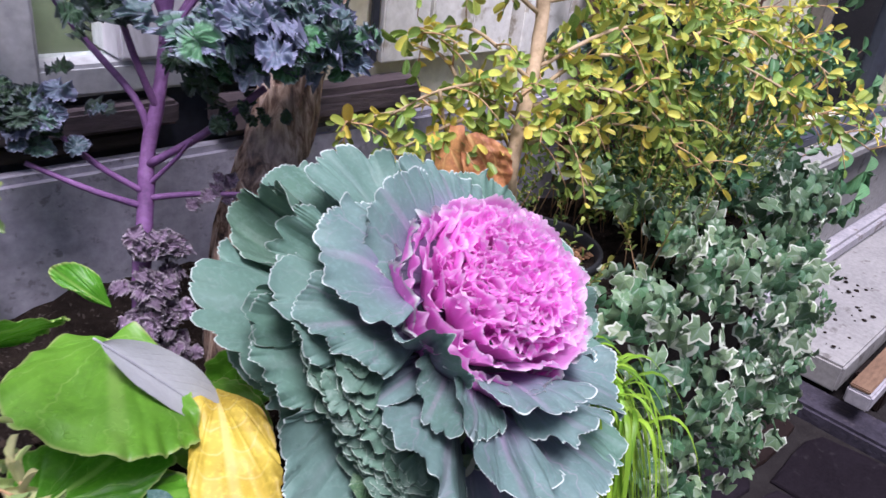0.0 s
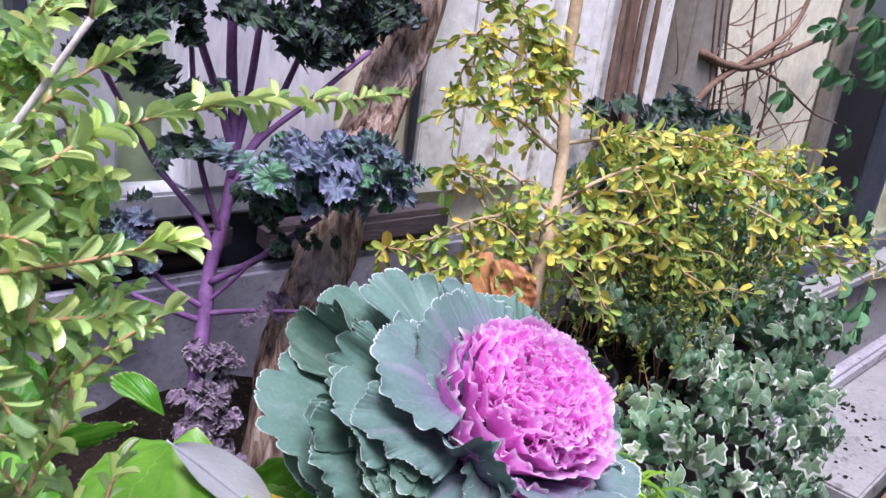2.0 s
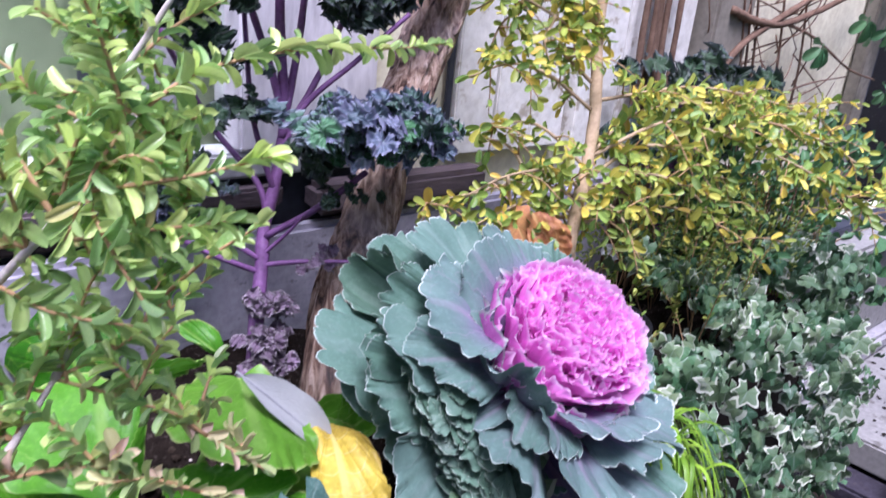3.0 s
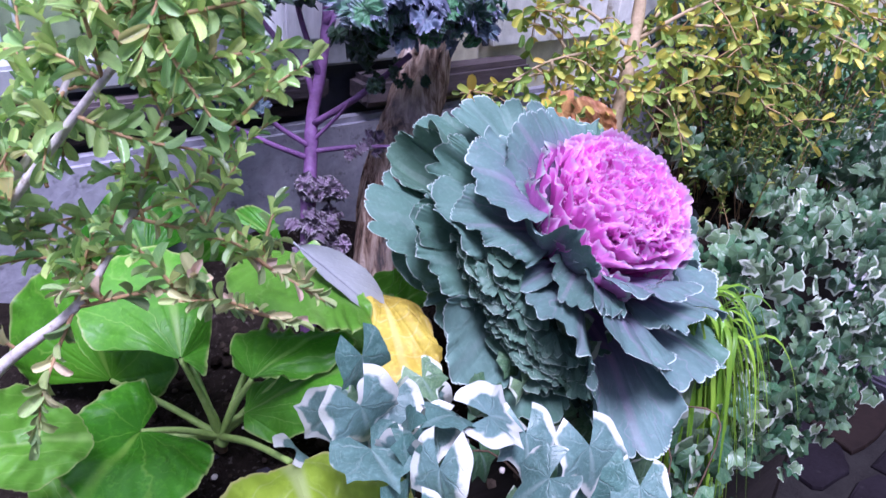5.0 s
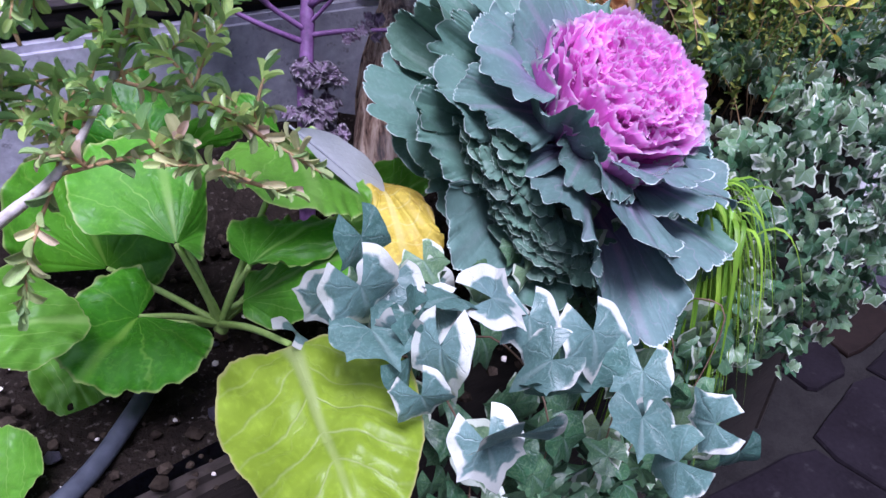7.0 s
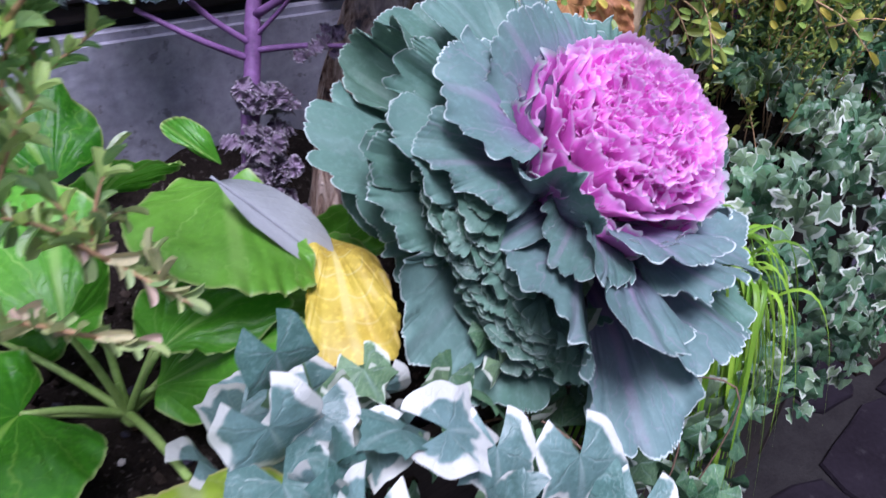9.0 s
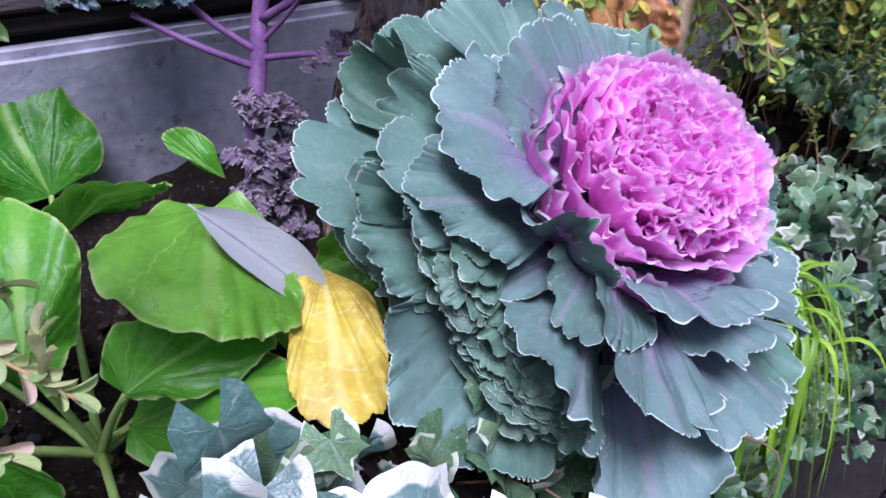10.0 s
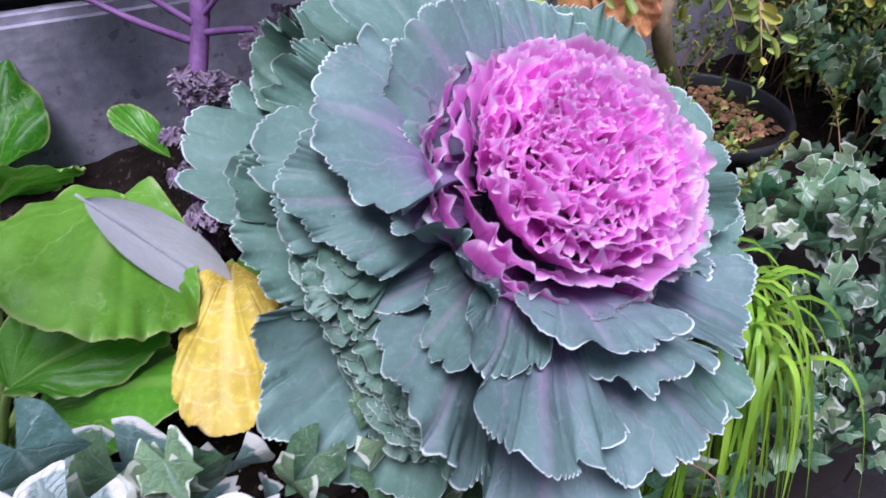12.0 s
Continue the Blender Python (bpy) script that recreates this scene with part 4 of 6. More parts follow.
def margin_leaf(base, margin, seed, scallops=9, depth=0.072, teeth=0.05, frill=0.055, arch=0.09, swell=0.04, rows=14, cols=289, up=None, cast=0.1):
    """A broad leaf that fans from its base to a margin through a few places, scalloped, toothed and frilled."""
    rng = random.Random(seed)
    ph = [rng.uniform(0, 6.28) for _ in range(9)]
    base, up = Vector(base), Vector(up or CN)
    pts = [(Vector(p) - base) / cast for p in margin]
    ends = [pts[0].lerp(Vector(), 0.45), *pts, pts[-1].lerp(Vector(), 0.45)]
    line = spline(ends, 24)
    run = [0.0]
    for p, q in zip(line, line[1:]):
        run.append(run[-1] + (q - p).length)
    total = run[-1]
    frill = min(frill, 0.17 * total / scallops)
    v, along, across, rim = [], [], [], []
    steps = [0.02 + 0.9 * (i / (rows - 5)) ** 0.9 for i in range(rows - 4)] + [0.955, 0.975, 0.989, 1.0]
    j, outer, normals, reach = 0, [], [], []
    for k in range(cols):
        d = total * k / (cols - 1)
        while j < len(run) - 2 and run[j + 1] < d:
            j += 1
        f = (d - run[j]) / max(1e-6, run[j + 1] - run[j])
        m = line[j].lerp(line[j + 1], f)
        n = (line[j + 1] - line[j]).cross(m).normalized()
        if n.dot(up) < 0:
            n = -n
        outer.append(m), normals.append(n), reach.append(d)
    mean = sum(normals, Vector()).normalized()
    for u in steps:
        for k in range(cols):
            m, n = outer[k], (normals[k] * 0.4 + mean).normalized()
            d, ln = reach[k], outer[k].length
            a = 2 * k / (cols - 1) - 1
            end = min(1, 6 * (1 - abs(a)))
            q = 1.15 * scallops * d / total + 0.35 * math.sin(5 * a + ph[0]) + 0.2 * math.sin(11 * a + ph[1])
            cut = depth * (1 - abs(math.sin(math.pi * q)) ** 0.5) * (0.75 + 0.55 * math.sin(3.3 * a + ph[2]))
            cut += depth * 0.55 * noise.noise(Vector((d * 3.1, seed * 1.7, 0)))
            t = d * 19 + 2.2 * noise.noise(Vector((d * 7, seed, 11))) + 0.8 * math.sin(d * 9 + ph[3])
            cut += teeth / max(0.4, ln) * (1 - abs(math.sin(math.pi * t)) ** 0.75) * max(0.12, 0.5 + 1.1 * noise.noise(Vector((d * 6, seed, 3))))
            r = u * (1 - cut * u ** 11 * end)
            wave = math.sin(6.283 * (q * 0.5) + ph[4]) + 0.8 * math.sin(6.283 * q + ph[5] + math.sin(4 * a)) + 0.15 * math.sin(6.283 * q * 2.2 + ph[6]) * u ** 6
            lift = frill * wave * u ** (8 + 4 * ln) * end * (0.6 + 0.9 * noise.noise(Vector((d * 1.4, seed * 2.1, 7))))
            lift += arch * ln * math.sin(math.pi * min(1, u * 0.97)) * (1 - 0.35 * u)
            lift += swell * min(1, 2 * u) * (noise.noise(m * (u * 2.2) + Vector((seed, 0, 0))) + 0.5 * noise.noise(m * (u * 5.0) + Vector((0, seed, 0))))
            lift -= 0.014 * u * math.exp(-(math.sin(3.4 * math.pi * a + ph[7]) / 0.22) ** 2) * (1 - u ** 3)
            v.append(m * r + n * lift)
            along.append(u), across.append(a), rim.append(1 - (1 - u) * ln)
    return v, grid_faces(rows, cols), dict(along=along, across=across, rim=rim), Matrix.Translation(base) @ Matrix.Scale(cast, 4)


o = Matrix.Translation(-cabbage.location)


def head_leaf(phi, r0, a0, margin, material=None, label="", name="leaf", **shape):
    """One leaf of the head, from its foot near the axis out to its margin."""
    v, f, data, m = margin_leaf(C(phi, r0, a0), margin, int(phi * 7 + len(margin) * 31 + a0 * 900) % 997, **shape)
    part(name, mesh_of(name, v, f, material or CABBAGE, True, data), cabbage, label, o @ m)


# leaves round the heart
head_leaf(-168, 0.045, -0.022, [(-0.022, 0.515, 1.06), (-0.046, 0.5, 1.083), (-0.061, 0.464, 1.074), (-0.058, 0.44, 1.06), (-0.044, 0.422, 1.046), (-0.02, 0.405, 1.041), (-0.001, 0.4, 1.038)], CABBAGE_INNER, scallops=10)
head_leaf(168, 0.045, -0.02, [(0.012, 0.56, 1.085), (-0.008, 0.535, 1.093), (-0.025, 0.503, 1.091), (-0.031, 0.475, 1.063), (-0.008, 0.466, 1.03)], CABBAGE_INNER, scallops=9)
head_leaf(-142, 0.04, -0.03, [(-0.045, 0.448, 1.05), (-0.062, 0.436, 1.05), (-0.07, 0.424, 1.035), (-0.05, 0.397, 1.027), (-0.03, 0.392, 1.018), (-0.013, 0.389, 1.008), (0.0, 0.4, 1.0)], CABBAGE_INNER, scallops=9)
head_leaf(-118, 0.03, -0.04, [(-0.022, 0.41, 0.995), (-0.027, 0.396, 0.985), (-0.006, 0.394, 0.979), (0.012, 0.395, 0.985), (0.019, 0.398, 0.994)], CABBAGE_INNER, scallops=8)
head_leaf(-126, 0.05, -0.045, [(-0.006, 0.445, 1.03), (-0.009, 0.428, 1.036), (0.004, 0.397, 1.036), (0.02, 0.4, 1.04), (0.031, 0.402, 1.036), (0.044, 0.385, 1.026), (0.056, 0.4, 0.998)], CABBAGE_INNER, "upright grey-green collar leaf with purple base", scallops=7, frill=0.035, arch=-0.06)
head_leaf(-100, 0.03, -0.04, [(0.018, 0.42, 1.002), (0.016, 0.392, 0.993), (0.031, 0.364, 0.986), (0.05, 0.364, 0.989)], CABBAGE_INNER, scallops=7)
head_leaf(-86, 0.035, -0.045, [(0.042, 0.392, 1.006), (0.046, 0.368, 0.995), (0.056, 0.366, 0.984), (0.07, 0.378, 0.972), (0.082, 0.403, 0.963)], CABBAGE_INNER, scallops=7)
head_leaf(-60, 0.045, -0.035, [(0.06, 0.411, 0.989), (0.083, 0.397, 0.986), (0.114, 0.402, 0.977), (0.134, 0.415, 0.975), (0.15, 0.438, 0.975)], CABBAGE_INNER, scallops=8, frill=0.045)
head_leaf(2, 0.045, -0.04, [(0.145, 0.46, 0.985), (0.162, 0.49, 0.97), (0.163, 0.52, 0.965), (0.152, 0.55, 0.99)], CABBAGE_INNER, scallops=6)
head_leaf(112, 0.045, -0.03, [(-0.012, 0.575, 1.088), (0.012, 0.598, 1.083), (0.04, 0.606, 1.066), (0.062, 0.615, 1.05)], CABBAGE_INNER, scallops=7)
head_leaf(48, 0.045, -0.05, [(0.1, 0.63, 1.02), (0.13, 0.612, 1.02), (0.15, 0.6, 1.01), (0.171, 0.581, 0.988), (0.184, 0.585, 0.95), (0.165, 0.56, 0.945)], scallops=8)
head_leaf(86, 0.045, -0.06, [(0.03, 0.62, 1.06), (0.068, 0.65, 1.055), (0.1, 0.661, 1.03), (0.125, 0.64, 1.005)], scallops=8)
# middle ring
head_leaf(-156, 0.04, -0.055, [(-0.075, 0.474, 1.043), (-0.086, 0.46, 1.051), (-0.09, 0.436, 1.043), (-0.078, 0.412, 1.03), (-0.058, 0.393, 1.015), (-0.045, 0.4, 1.0)], scallops=8)
head_leaf(-174, 0.04, -0.06, [(-0.066, 0.49, 1.07), (-0.076, 0.473, 1.083), (-0.094, 0.473, 1.066), (-0.09, 0.463, 1.049)], scallops=7)
head_leaf(160, 0.04, -0.06, [(-0.063, 0.515, 1.074), (-0.082, 0.535, 1.086), (-0.072, 0.575, 1.09), (-0.05, 0.592, 1.086), (-0.015, 0.59, 1.083)], scallops=9)
head_leaf(172, 0.04, -0.08, [(-0.088, 0.515, 1.07), (-0.106, 0.533, 1.07), (-0.12, 0.565, 1.066), (-0.1, 0.595, 1.066), (-0.075, 0.6, 1.065)], scallops=9)
head_leaf(-108, 0.03, -0.06, [(-0.008, 0.395, 0.975), (0.004, 0.366, 0.978), (0.022, 0.341, 0.976), (0.04, 0.331, 0.962), (0.055, 0.344, 0.925), (0.06, 0.37, 0.92)], CABBAGE_INNER, scallops=9, frill=0.045)
head_leaf(-74, 0.04, -0.06, [(0.056, 0.362, 0.985), (0.056, 0.343, 0.983), (0.072, 0.336, 0.967), (0.079, 0.345, 0.958), (0.092, 0.338, 0.953), (0.108, 0.36, 0.935), (0.121, 0.372, 0.935), (0.125, 0.398, 0.928)], CABBAGE_INNER, scallops=6, depth=0.08, frill=0.04)
head_leaf(-36, 0.045, -0.06, [(0.1, 0.42, 0.945), (0.114, 0.415, 0.944), (0.137, 0.412, 0.943), (0.157, 0.428, 0.95), (0.172, 0.447, 0.946)], CABBAGE_INNER, scallops=7)
head_leaf(0, 0.045, -0.07, [(0.178, 0.452, 0.942), (0.192, 0.48, 0.925), (0.198, 0.525, 0.915), (0.19, 0.56, 0.93)], CABBAGE_INNER, scallops=7)
# outer ring
head_leaf(-148, 0.04, -0.095, [(-0.088, 0.44, 1.03), (-0.101, 0.43, 1.01), (-0.093, 0.408, 0.992), (-0.08, 0.397, 0.978), (-0.056, 0.398, 0.955), (-0.04, 0.41, 0.95)], scallops=9)
head_leaf(-150, 0.04, -0.085, [(-0.08, 0.45, 1.025), (-0.1, 0.445, 1.032), (-0.105, 0.43, 1.018), (-0.09, 0.42, 1.0)], scallops=6)
head_leaf(-160, 0.04, -0.12, [(-0.13, 0.53, 1.015), (-0.144, 0.507, 1.028), (-0.152, 0.472, 1.027), (-0.142, 0.44, 1.003), (-0.122, 0.432, 0.99), (-0.102, 0.428, 0.965), (-0.085, 0.43, 0.95)], scallops=9, arch=0.07)
head_leaf(176, 0.04, -0.11, [(-0.12, 0.505, 1.02), (-0.148, 0.535, 1.028), (-0.14, 0.545, 1.052), (-0.112, 0.525, 1.074), (-0.095, 0.51, 1.075)], CABBAGE_SMALL, scallops=8)
head_leaf(150, 0.04, -0.1, [(-0.11, 0.56, 1.045), (-0.1, 0.61, 1.05), (-0.06, 0.635, 1.05), (-0.02, 0.64, 1.05)], scallops=8)
head_leaf(-118, 0.035, -0.11, [(-0.055, 0.39, 0.965), (-0.069, 0.376, 0.964), (-0.066, 0.366, 0.94), (-0.059, 0.347, 0.916), (-0.035, 0.355, 0.9), (-0.01, 0.372, 0.895), (0.005, 0.39, 0.905)], scallops=8, arch=0.06)
head_leaf(-100, 0.035, -0.12, [(-0.04, 0.37, 0.89), (-0.02, 0.358, 0.875), (0.004, 0.357, 0.872), (0.03, 0.36, 0.872), (0.045, 0.375, 0.885)], scallops=7)
head_leaf(-66, 0.04, -0.08, [(0.058, 0.365, 0.905), (0.062, 0.35, 0.88), (0.085, 0.34, 0.865), (0.11, 0.345, 0.863), (0.135, 0.37, 0.868), (0.142, 0.395, 0.89)], CABBAGE_INNER, scallops=8, depth=0.09, frill=0.045)
head_leaf(-36, 0.045, -0.085, [(0.112, 0.39, 0.92), (0.128, 0.377, 0.909), (0.15, 0.388, 0.908), (0.168, 0.406, 0.91), (0.185, 0.44, 0.895), (0.193, 0.48, 0.874), (0.18, 0.5, 0.88)], CABBAGE_INNER, scallops=8)
head_leaf(-12, 0.045, -0.1, [(0.17, 0.45, 0.89), (0.2, 0.475, 0.87), (0.21, 0.52, 0.87), (0.19, 0.56, 0.88)], scallops=7)
head_leaf(24, 0.045, -0.1, [(0.19, 0.55, 0.91), (0.2, 0.59, 0.92), (0.17, 0.64, 0.95), (0.13, 0.66, 0.98)], scallops=7)
head_leaf(118, 0.045, -0.09, [(-0.03, 0.63, 1.06), (0.0, 0.66, 1.05), (0.05, 0.68, 1.03), (0.09, 0.67, 1.01)], scallops=8)
# shaded leaves underneath
rng = random.Random(11)
for i in range(26):
    phi = 360 * i / 26 + rng.uniform(-6, 6)
    r, a = 0.115 + 0.022 * (i % 3) + (0.02 if abs(phi - 180) < 40 else 0), -0.05 - 0.022 * (i % 3)
    head_leaf(phi, 0.03, a - 0.05, [C(phi - 24, r * 0.9, a), C(phi - 10, r, a), C(phi + 10, r, a), C(phi + 24, r * 0.9, a)], scallops=7, cols=121, rows=10)
# stacked small leaves of the side shoots
SHOOT = spline([(-0.056, 0.402, 1.0), (-0.036, 0.395, 0.968), (-0.01, 0.381, 0.935), (0.032, 0.362, 0.895)], 20)
for i in range(120):
    f = (i + rng.random()) / 120
    p = SHOOT[int(f * (len(SHOOT) - 1))]
    phi_out = (p - CP - CN * (p - CP).dot(CN)).normalized()
    turn = CN.cross(phi_out)
    wide = 0.024 - 0.01 * abs(f - 0.55)
    lift = rng.uniform(-1, 1)
    c = p + CN * (0.02 * lift) - phi_out * (0.012 * abs(lift) + rng.uniform(0, 0.012)) + turn * rng.uniform(-wide, wide)
    w = turn * (rng.uniform(0.013, 0.024)) + CN * rng.uniform(-0.006, 0.006)
    tip = c + phi_out * rng.uniform(0.004, 0.009) + CN * rng.uniform(-0.004, 0.004)
    foot = c - phi_out * rng.uniform(0.028, 0.04) - CN * rng.uniform(0.008, 0.02)
    v, fc, data, m = margin_leaf(foot, [c - w, tip - w * 0.3, tip + w * 0.4, c + w], 300 + i, scallops=5, depth=0.12, teeth=0.05, frill=0.08, arch=0.12, rows=10, cols=81, cast=0.05)
    part("side_leaf", mesh_of("side_leaf", v, fc, CABBAGE_SMALL, True, data), cabbage, "", o @ m)
HEART = [fan_leaf(60 + i, 11, 161, 74, 15, 0.03, 0.08, 0.17, 4 + 0.5 * i, 0.25, 0.0, 2.6, 0.5, 0.06, 0.06, 0.1, 0.035, 0.08, 0.6) for i in range(6)]
heart_meshes = [mesh_of("heart_leaf", *q[:2], PINK, True, q[2]) for q in HEART]
CP = CP + CY * 0.009


def heart_leaf(name, me, phi, r, h, wd, deep, lean=0.5, jolt=0.2):
    out = C(phi, 1, 0) - CP
    part(name, me, cabbage, "pink leaf with grey-green margin" if name == "rim_leaf" else "", o @ lay(C(phi + rng.uniform(-6, 6), r * lean, h - deep), C(phi, r, h), CN * 0.5 - out + Vector((rng.uniform(-jolt, jolt), rng.uniform(-jolt, jolt), 0)), wd, deep))


# broad sheets in rings, low at the rim and higher towards the middle, with crinkled leaves inside them
for k, (r, n, h, wide) in enumerate(((0.085, 12, 0.006, 21), (0.08, 12, 0.017, 21), (0.073, 12, 0.026, 22), (0.064, 11, 0.034, 23), (0.055, 11, 0.041, 24), (0.046, 10, 0.046, 26), (0.036, 9, 0.051, 30))):
    for i in range(n):
        phi = 360 * (i + 0.5 * (k % 2)) / n + rng.uniform(-9, 9)
        low = r > 0.085 or (r > 0.076 and rng.random() < 0.5)
        rr, hh, tw = r + rng.uniform(-0.004, 0.003), h + rng.uniform(-0.005, 0.005), rng.uniform(-0.006, 0.006)
        out = C(phi, 1, 0) - CP
        v, f, data, m = margin_leaf(C(phi, rr * 0.62, hh - 0.062), [C(phi - wide, rr * 0.96 + tw, hh - 0.014), C(phi - wide * 0.45, rr, hh), C(phi + wide * 0.4, rr * 1.01, hh + 0.002), C(phi + wide, rr * 0.96 - tw, hh - 0.012)], 500 + 40 * k + i,
                                    scallops=5, depth=0.07, teeth=0.05, frill=0.06, arch=-0.06, swell=0.07, rows=11, cols=161, up=-out)
        name = "rim_leaf" if low else "heart_leaf"
        part(name, mesh_of(name, v, f, PINK_RIM if low else PINK, True, data), cabbage, "pink leaf with grey-green margin" if low else "", o @ m)
for phi, wide, r, h in ((-174, 20, 0.087, 0.024), (-146, 20, 0.09, 0.024), (-114, 20, 0.091, 0.02), (-84, 18, 0.09, 0.014), (-52, 18, 0.089, 0.012)):
    v, f, data, m = margin_leaf(C(phi, 0.055, -0.045), [C(phi - wide, r * 0.97, h - 0.018), C(phi - wide * 0.5, r, h), C(phi + wide * 0.4, r, h + 0.002), C(phi + wide, r * 0.97, h - 0.016)], 900 + int(phi), scallops=6, depth=0.12, teeth=0.04, frill=0.06, arch=-0.1, swell=0.05, rows=12, cols=145, up=CP - C(phi, 1, 0))
    part("rim_leaf", mesh_of("rim_leaf", v, f, PINK_RIM, True, data), cabbage, "pink leaf with grey-green margin", o @ m)
for i in range(95):
    t = (i + 0.5) / 95
    heart_leaf("heart_leaf", heart_meshes[i % 6], i * 137.508, 0.058 * math.sqrt(t), 0.03 + 0.026 * (1 - t ** 1.3) + rng.uniform(-0.004, 0.004), 0.036 + 0.012 * t, 0.03, 0.66, 0.45)


# ---- the purple kale ----
kale = thing("purple_kale", (-0.235, 0.572, 0.80), "tall kale with purple stems and blue-green frilled leaves", "kale")
stem("stem", [(-0.235, 0.572, 0.79), (-0.239, 0.596, 0.92), (-0.243, 0.633, 0.993), (-0.246, 0.656, 1.037), (-0.24, 0.675, 1.085), (-0.238, 0.70, 1.15), L(0.315, 0.075, 1.27), L(0.318, 0.07, 1.46)], 0.009, 0.0045, PURPLE_STEM, kale, "", 8, 12, 0.12, 0.1)
for pts, r0, r1 in (([(-0.243, 0.648, 1.028), (-0.19, 0.648, 1.065), (-0.137, 0.65, 1.112)], 0.005, 0.0045), ([(-0.245, 0.662, 1.045), (-0.259, 0.667, 1.085), (-0.318, 0.69, 1.139), L(0.19, 0.06, 1.24)], 0.0045, 0.004),
                    ([(-0.244, 0.636, 1.005), (-0.28, 0.628, 1.03), (-0.311, 0.617, 1.064)], 0.004, 0.0035), ([(-0.243, 0.632, 0.992), (-0.285, 0.612, 1.014), (-0.33, 0.6, 1.038)], 0.0045, 0.003),
                    ([(-0.242, 0.635, 1.0), (-0.2, 0.637, 1.008), (-0.146, 0.642, 1.012)], 0.004, 0.0028), ([(-0.243, 0.64, 1.01), (-0.215, 0.642, 1.04), (-0.2, 0.64, 1.06)], 0.003, 0.002),
                    ([(-0.238, 0.7, 1.15), L(0.3, 0.08, 1.21), L(0.272, 0.07, 1.3), L(0.25, 0.07, 1.42)], 0.006, 0.004), ([(-0.238, 0.698, 1.145), L(0.335, 0.08, 1.22), L(0.352, 0.07, 1.31), L(0.365, 0.07, 1.42)], 0.006, 0.004),
                    ([(-0.238, 0.69, 1.13), L(0.36, 0.09, 1.2), L(0.42, 0.08, 1.31), L(0.47, 0.09, 1.38)], 0.005, 0.004), ([(-0.24, 0.675, 1.09), L(0.33, 0.1, 1.16), L(0.385, 0.12, 1.215), L(0.44, 0.14, 1.27)], 0.0045, 0.0035),
                    ([(-0.24, 0.67, 1.075), (-0.252, 0.66, 1.12), (-0.262, 0.655, 1.17), L(0.255, 0.11, 1.27)], 0.0045, 0.0035)):
    stem("leaf_stalk", pts, r0 * 0.8, r1 * 0.75, PURPLE_STEM, kale, "", 6, 8, 0.12)
CURLY = [lobed_leaf(80 + i, 12, 193, 11, 0.09, 0.06, 0.17, 13 + i, 0.3, 0.1, 0.3, 0.0, 0.4, 2.0) for i in range(5)]
curly_meshes = [mesh_of("kale_leaf", *q[:2], KALE, True, q[2]) for q in CURLY]
green_meshes = [mesh_of("kale_leaf", *q[:2], KALE_GREEN, True, q[2]) for q in CURLY]
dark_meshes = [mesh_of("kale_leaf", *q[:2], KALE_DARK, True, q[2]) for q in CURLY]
old_meshes = [mesh_of("withered_leaf", *q[:2], KALE_OLD, True, q[2]) for q in CURLY]
rng = random.Random(21)


def clump(parent, meshes, at, way, size, count, spread, name="kale_leaf", label=""):
    """Frilled leaves that bunch together round a place."""
    oo = Matrix.Translation(-parent.location)
    at, way = Vector(at), Vector(way).normalized()
    for i in range(count):
        j = (U * rng.gauss(0, 1.5) + W * rng.gauss(0, 0.7) + Vector((0, 0, rng.gauss(0, 0.6)))) * spread
        d = (way + Vector((rng.gauss(0, .45), rng.gauss(0, .45), rng.gauss(0, .4)))).normalized()
        ln = size * rng.uniform(0.6, 1.1)
        part(name, meshes[i % len(meshes)], parent, label, oo @ lay(at + j - d * ln * 0.4, at + j + d * ln * 0.6, Vector((0.1 + rng.gauss(0, .4), -0.7 + rng.gauss(0, .4), 0.7)), ln * rng.uniform(0.7, 1.0)))


clump(kale, curly_meshes, (-0.125, 0.635, 1.158), (1, 0.1, 0.1), 0.04, 46, 0.025)
clump(kale, green_meshes, (-0.165, 0.642, 1.155), (-0.2, -0.2, 0.2), 0.046, 26, 0.016)
clump(kale, green_meshes, (-0.12, 0.632, 1.16), (0.6, -0.1, 0.2), 0.034, 20, 0.024)
clump(kale, curly_meshes, (-0.15, 0.63, 1.17), (0.3, -0.2, 0.4), 0.04, 22, 0.02)
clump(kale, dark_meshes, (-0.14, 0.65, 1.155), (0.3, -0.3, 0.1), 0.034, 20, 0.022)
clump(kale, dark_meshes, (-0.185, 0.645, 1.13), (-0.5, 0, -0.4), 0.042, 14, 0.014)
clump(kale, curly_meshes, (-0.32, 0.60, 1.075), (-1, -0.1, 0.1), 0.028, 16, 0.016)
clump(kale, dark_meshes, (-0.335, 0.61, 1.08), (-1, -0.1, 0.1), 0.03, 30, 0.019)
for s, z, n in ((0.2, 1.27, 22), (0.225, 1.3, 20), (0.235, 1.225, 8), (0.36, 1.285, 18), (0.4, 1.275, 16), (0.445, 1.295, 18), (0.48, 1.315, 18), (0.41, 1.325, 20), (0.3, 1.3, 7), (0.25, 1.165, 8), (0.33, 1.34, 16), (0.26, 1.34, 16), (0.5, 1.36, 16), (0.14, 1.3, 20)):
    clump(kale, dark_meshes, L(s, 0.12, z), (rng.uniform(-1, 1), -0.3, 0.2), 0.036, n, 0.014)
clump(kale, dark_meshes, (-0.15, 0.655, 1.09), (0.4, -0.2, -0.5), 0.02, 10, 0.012)
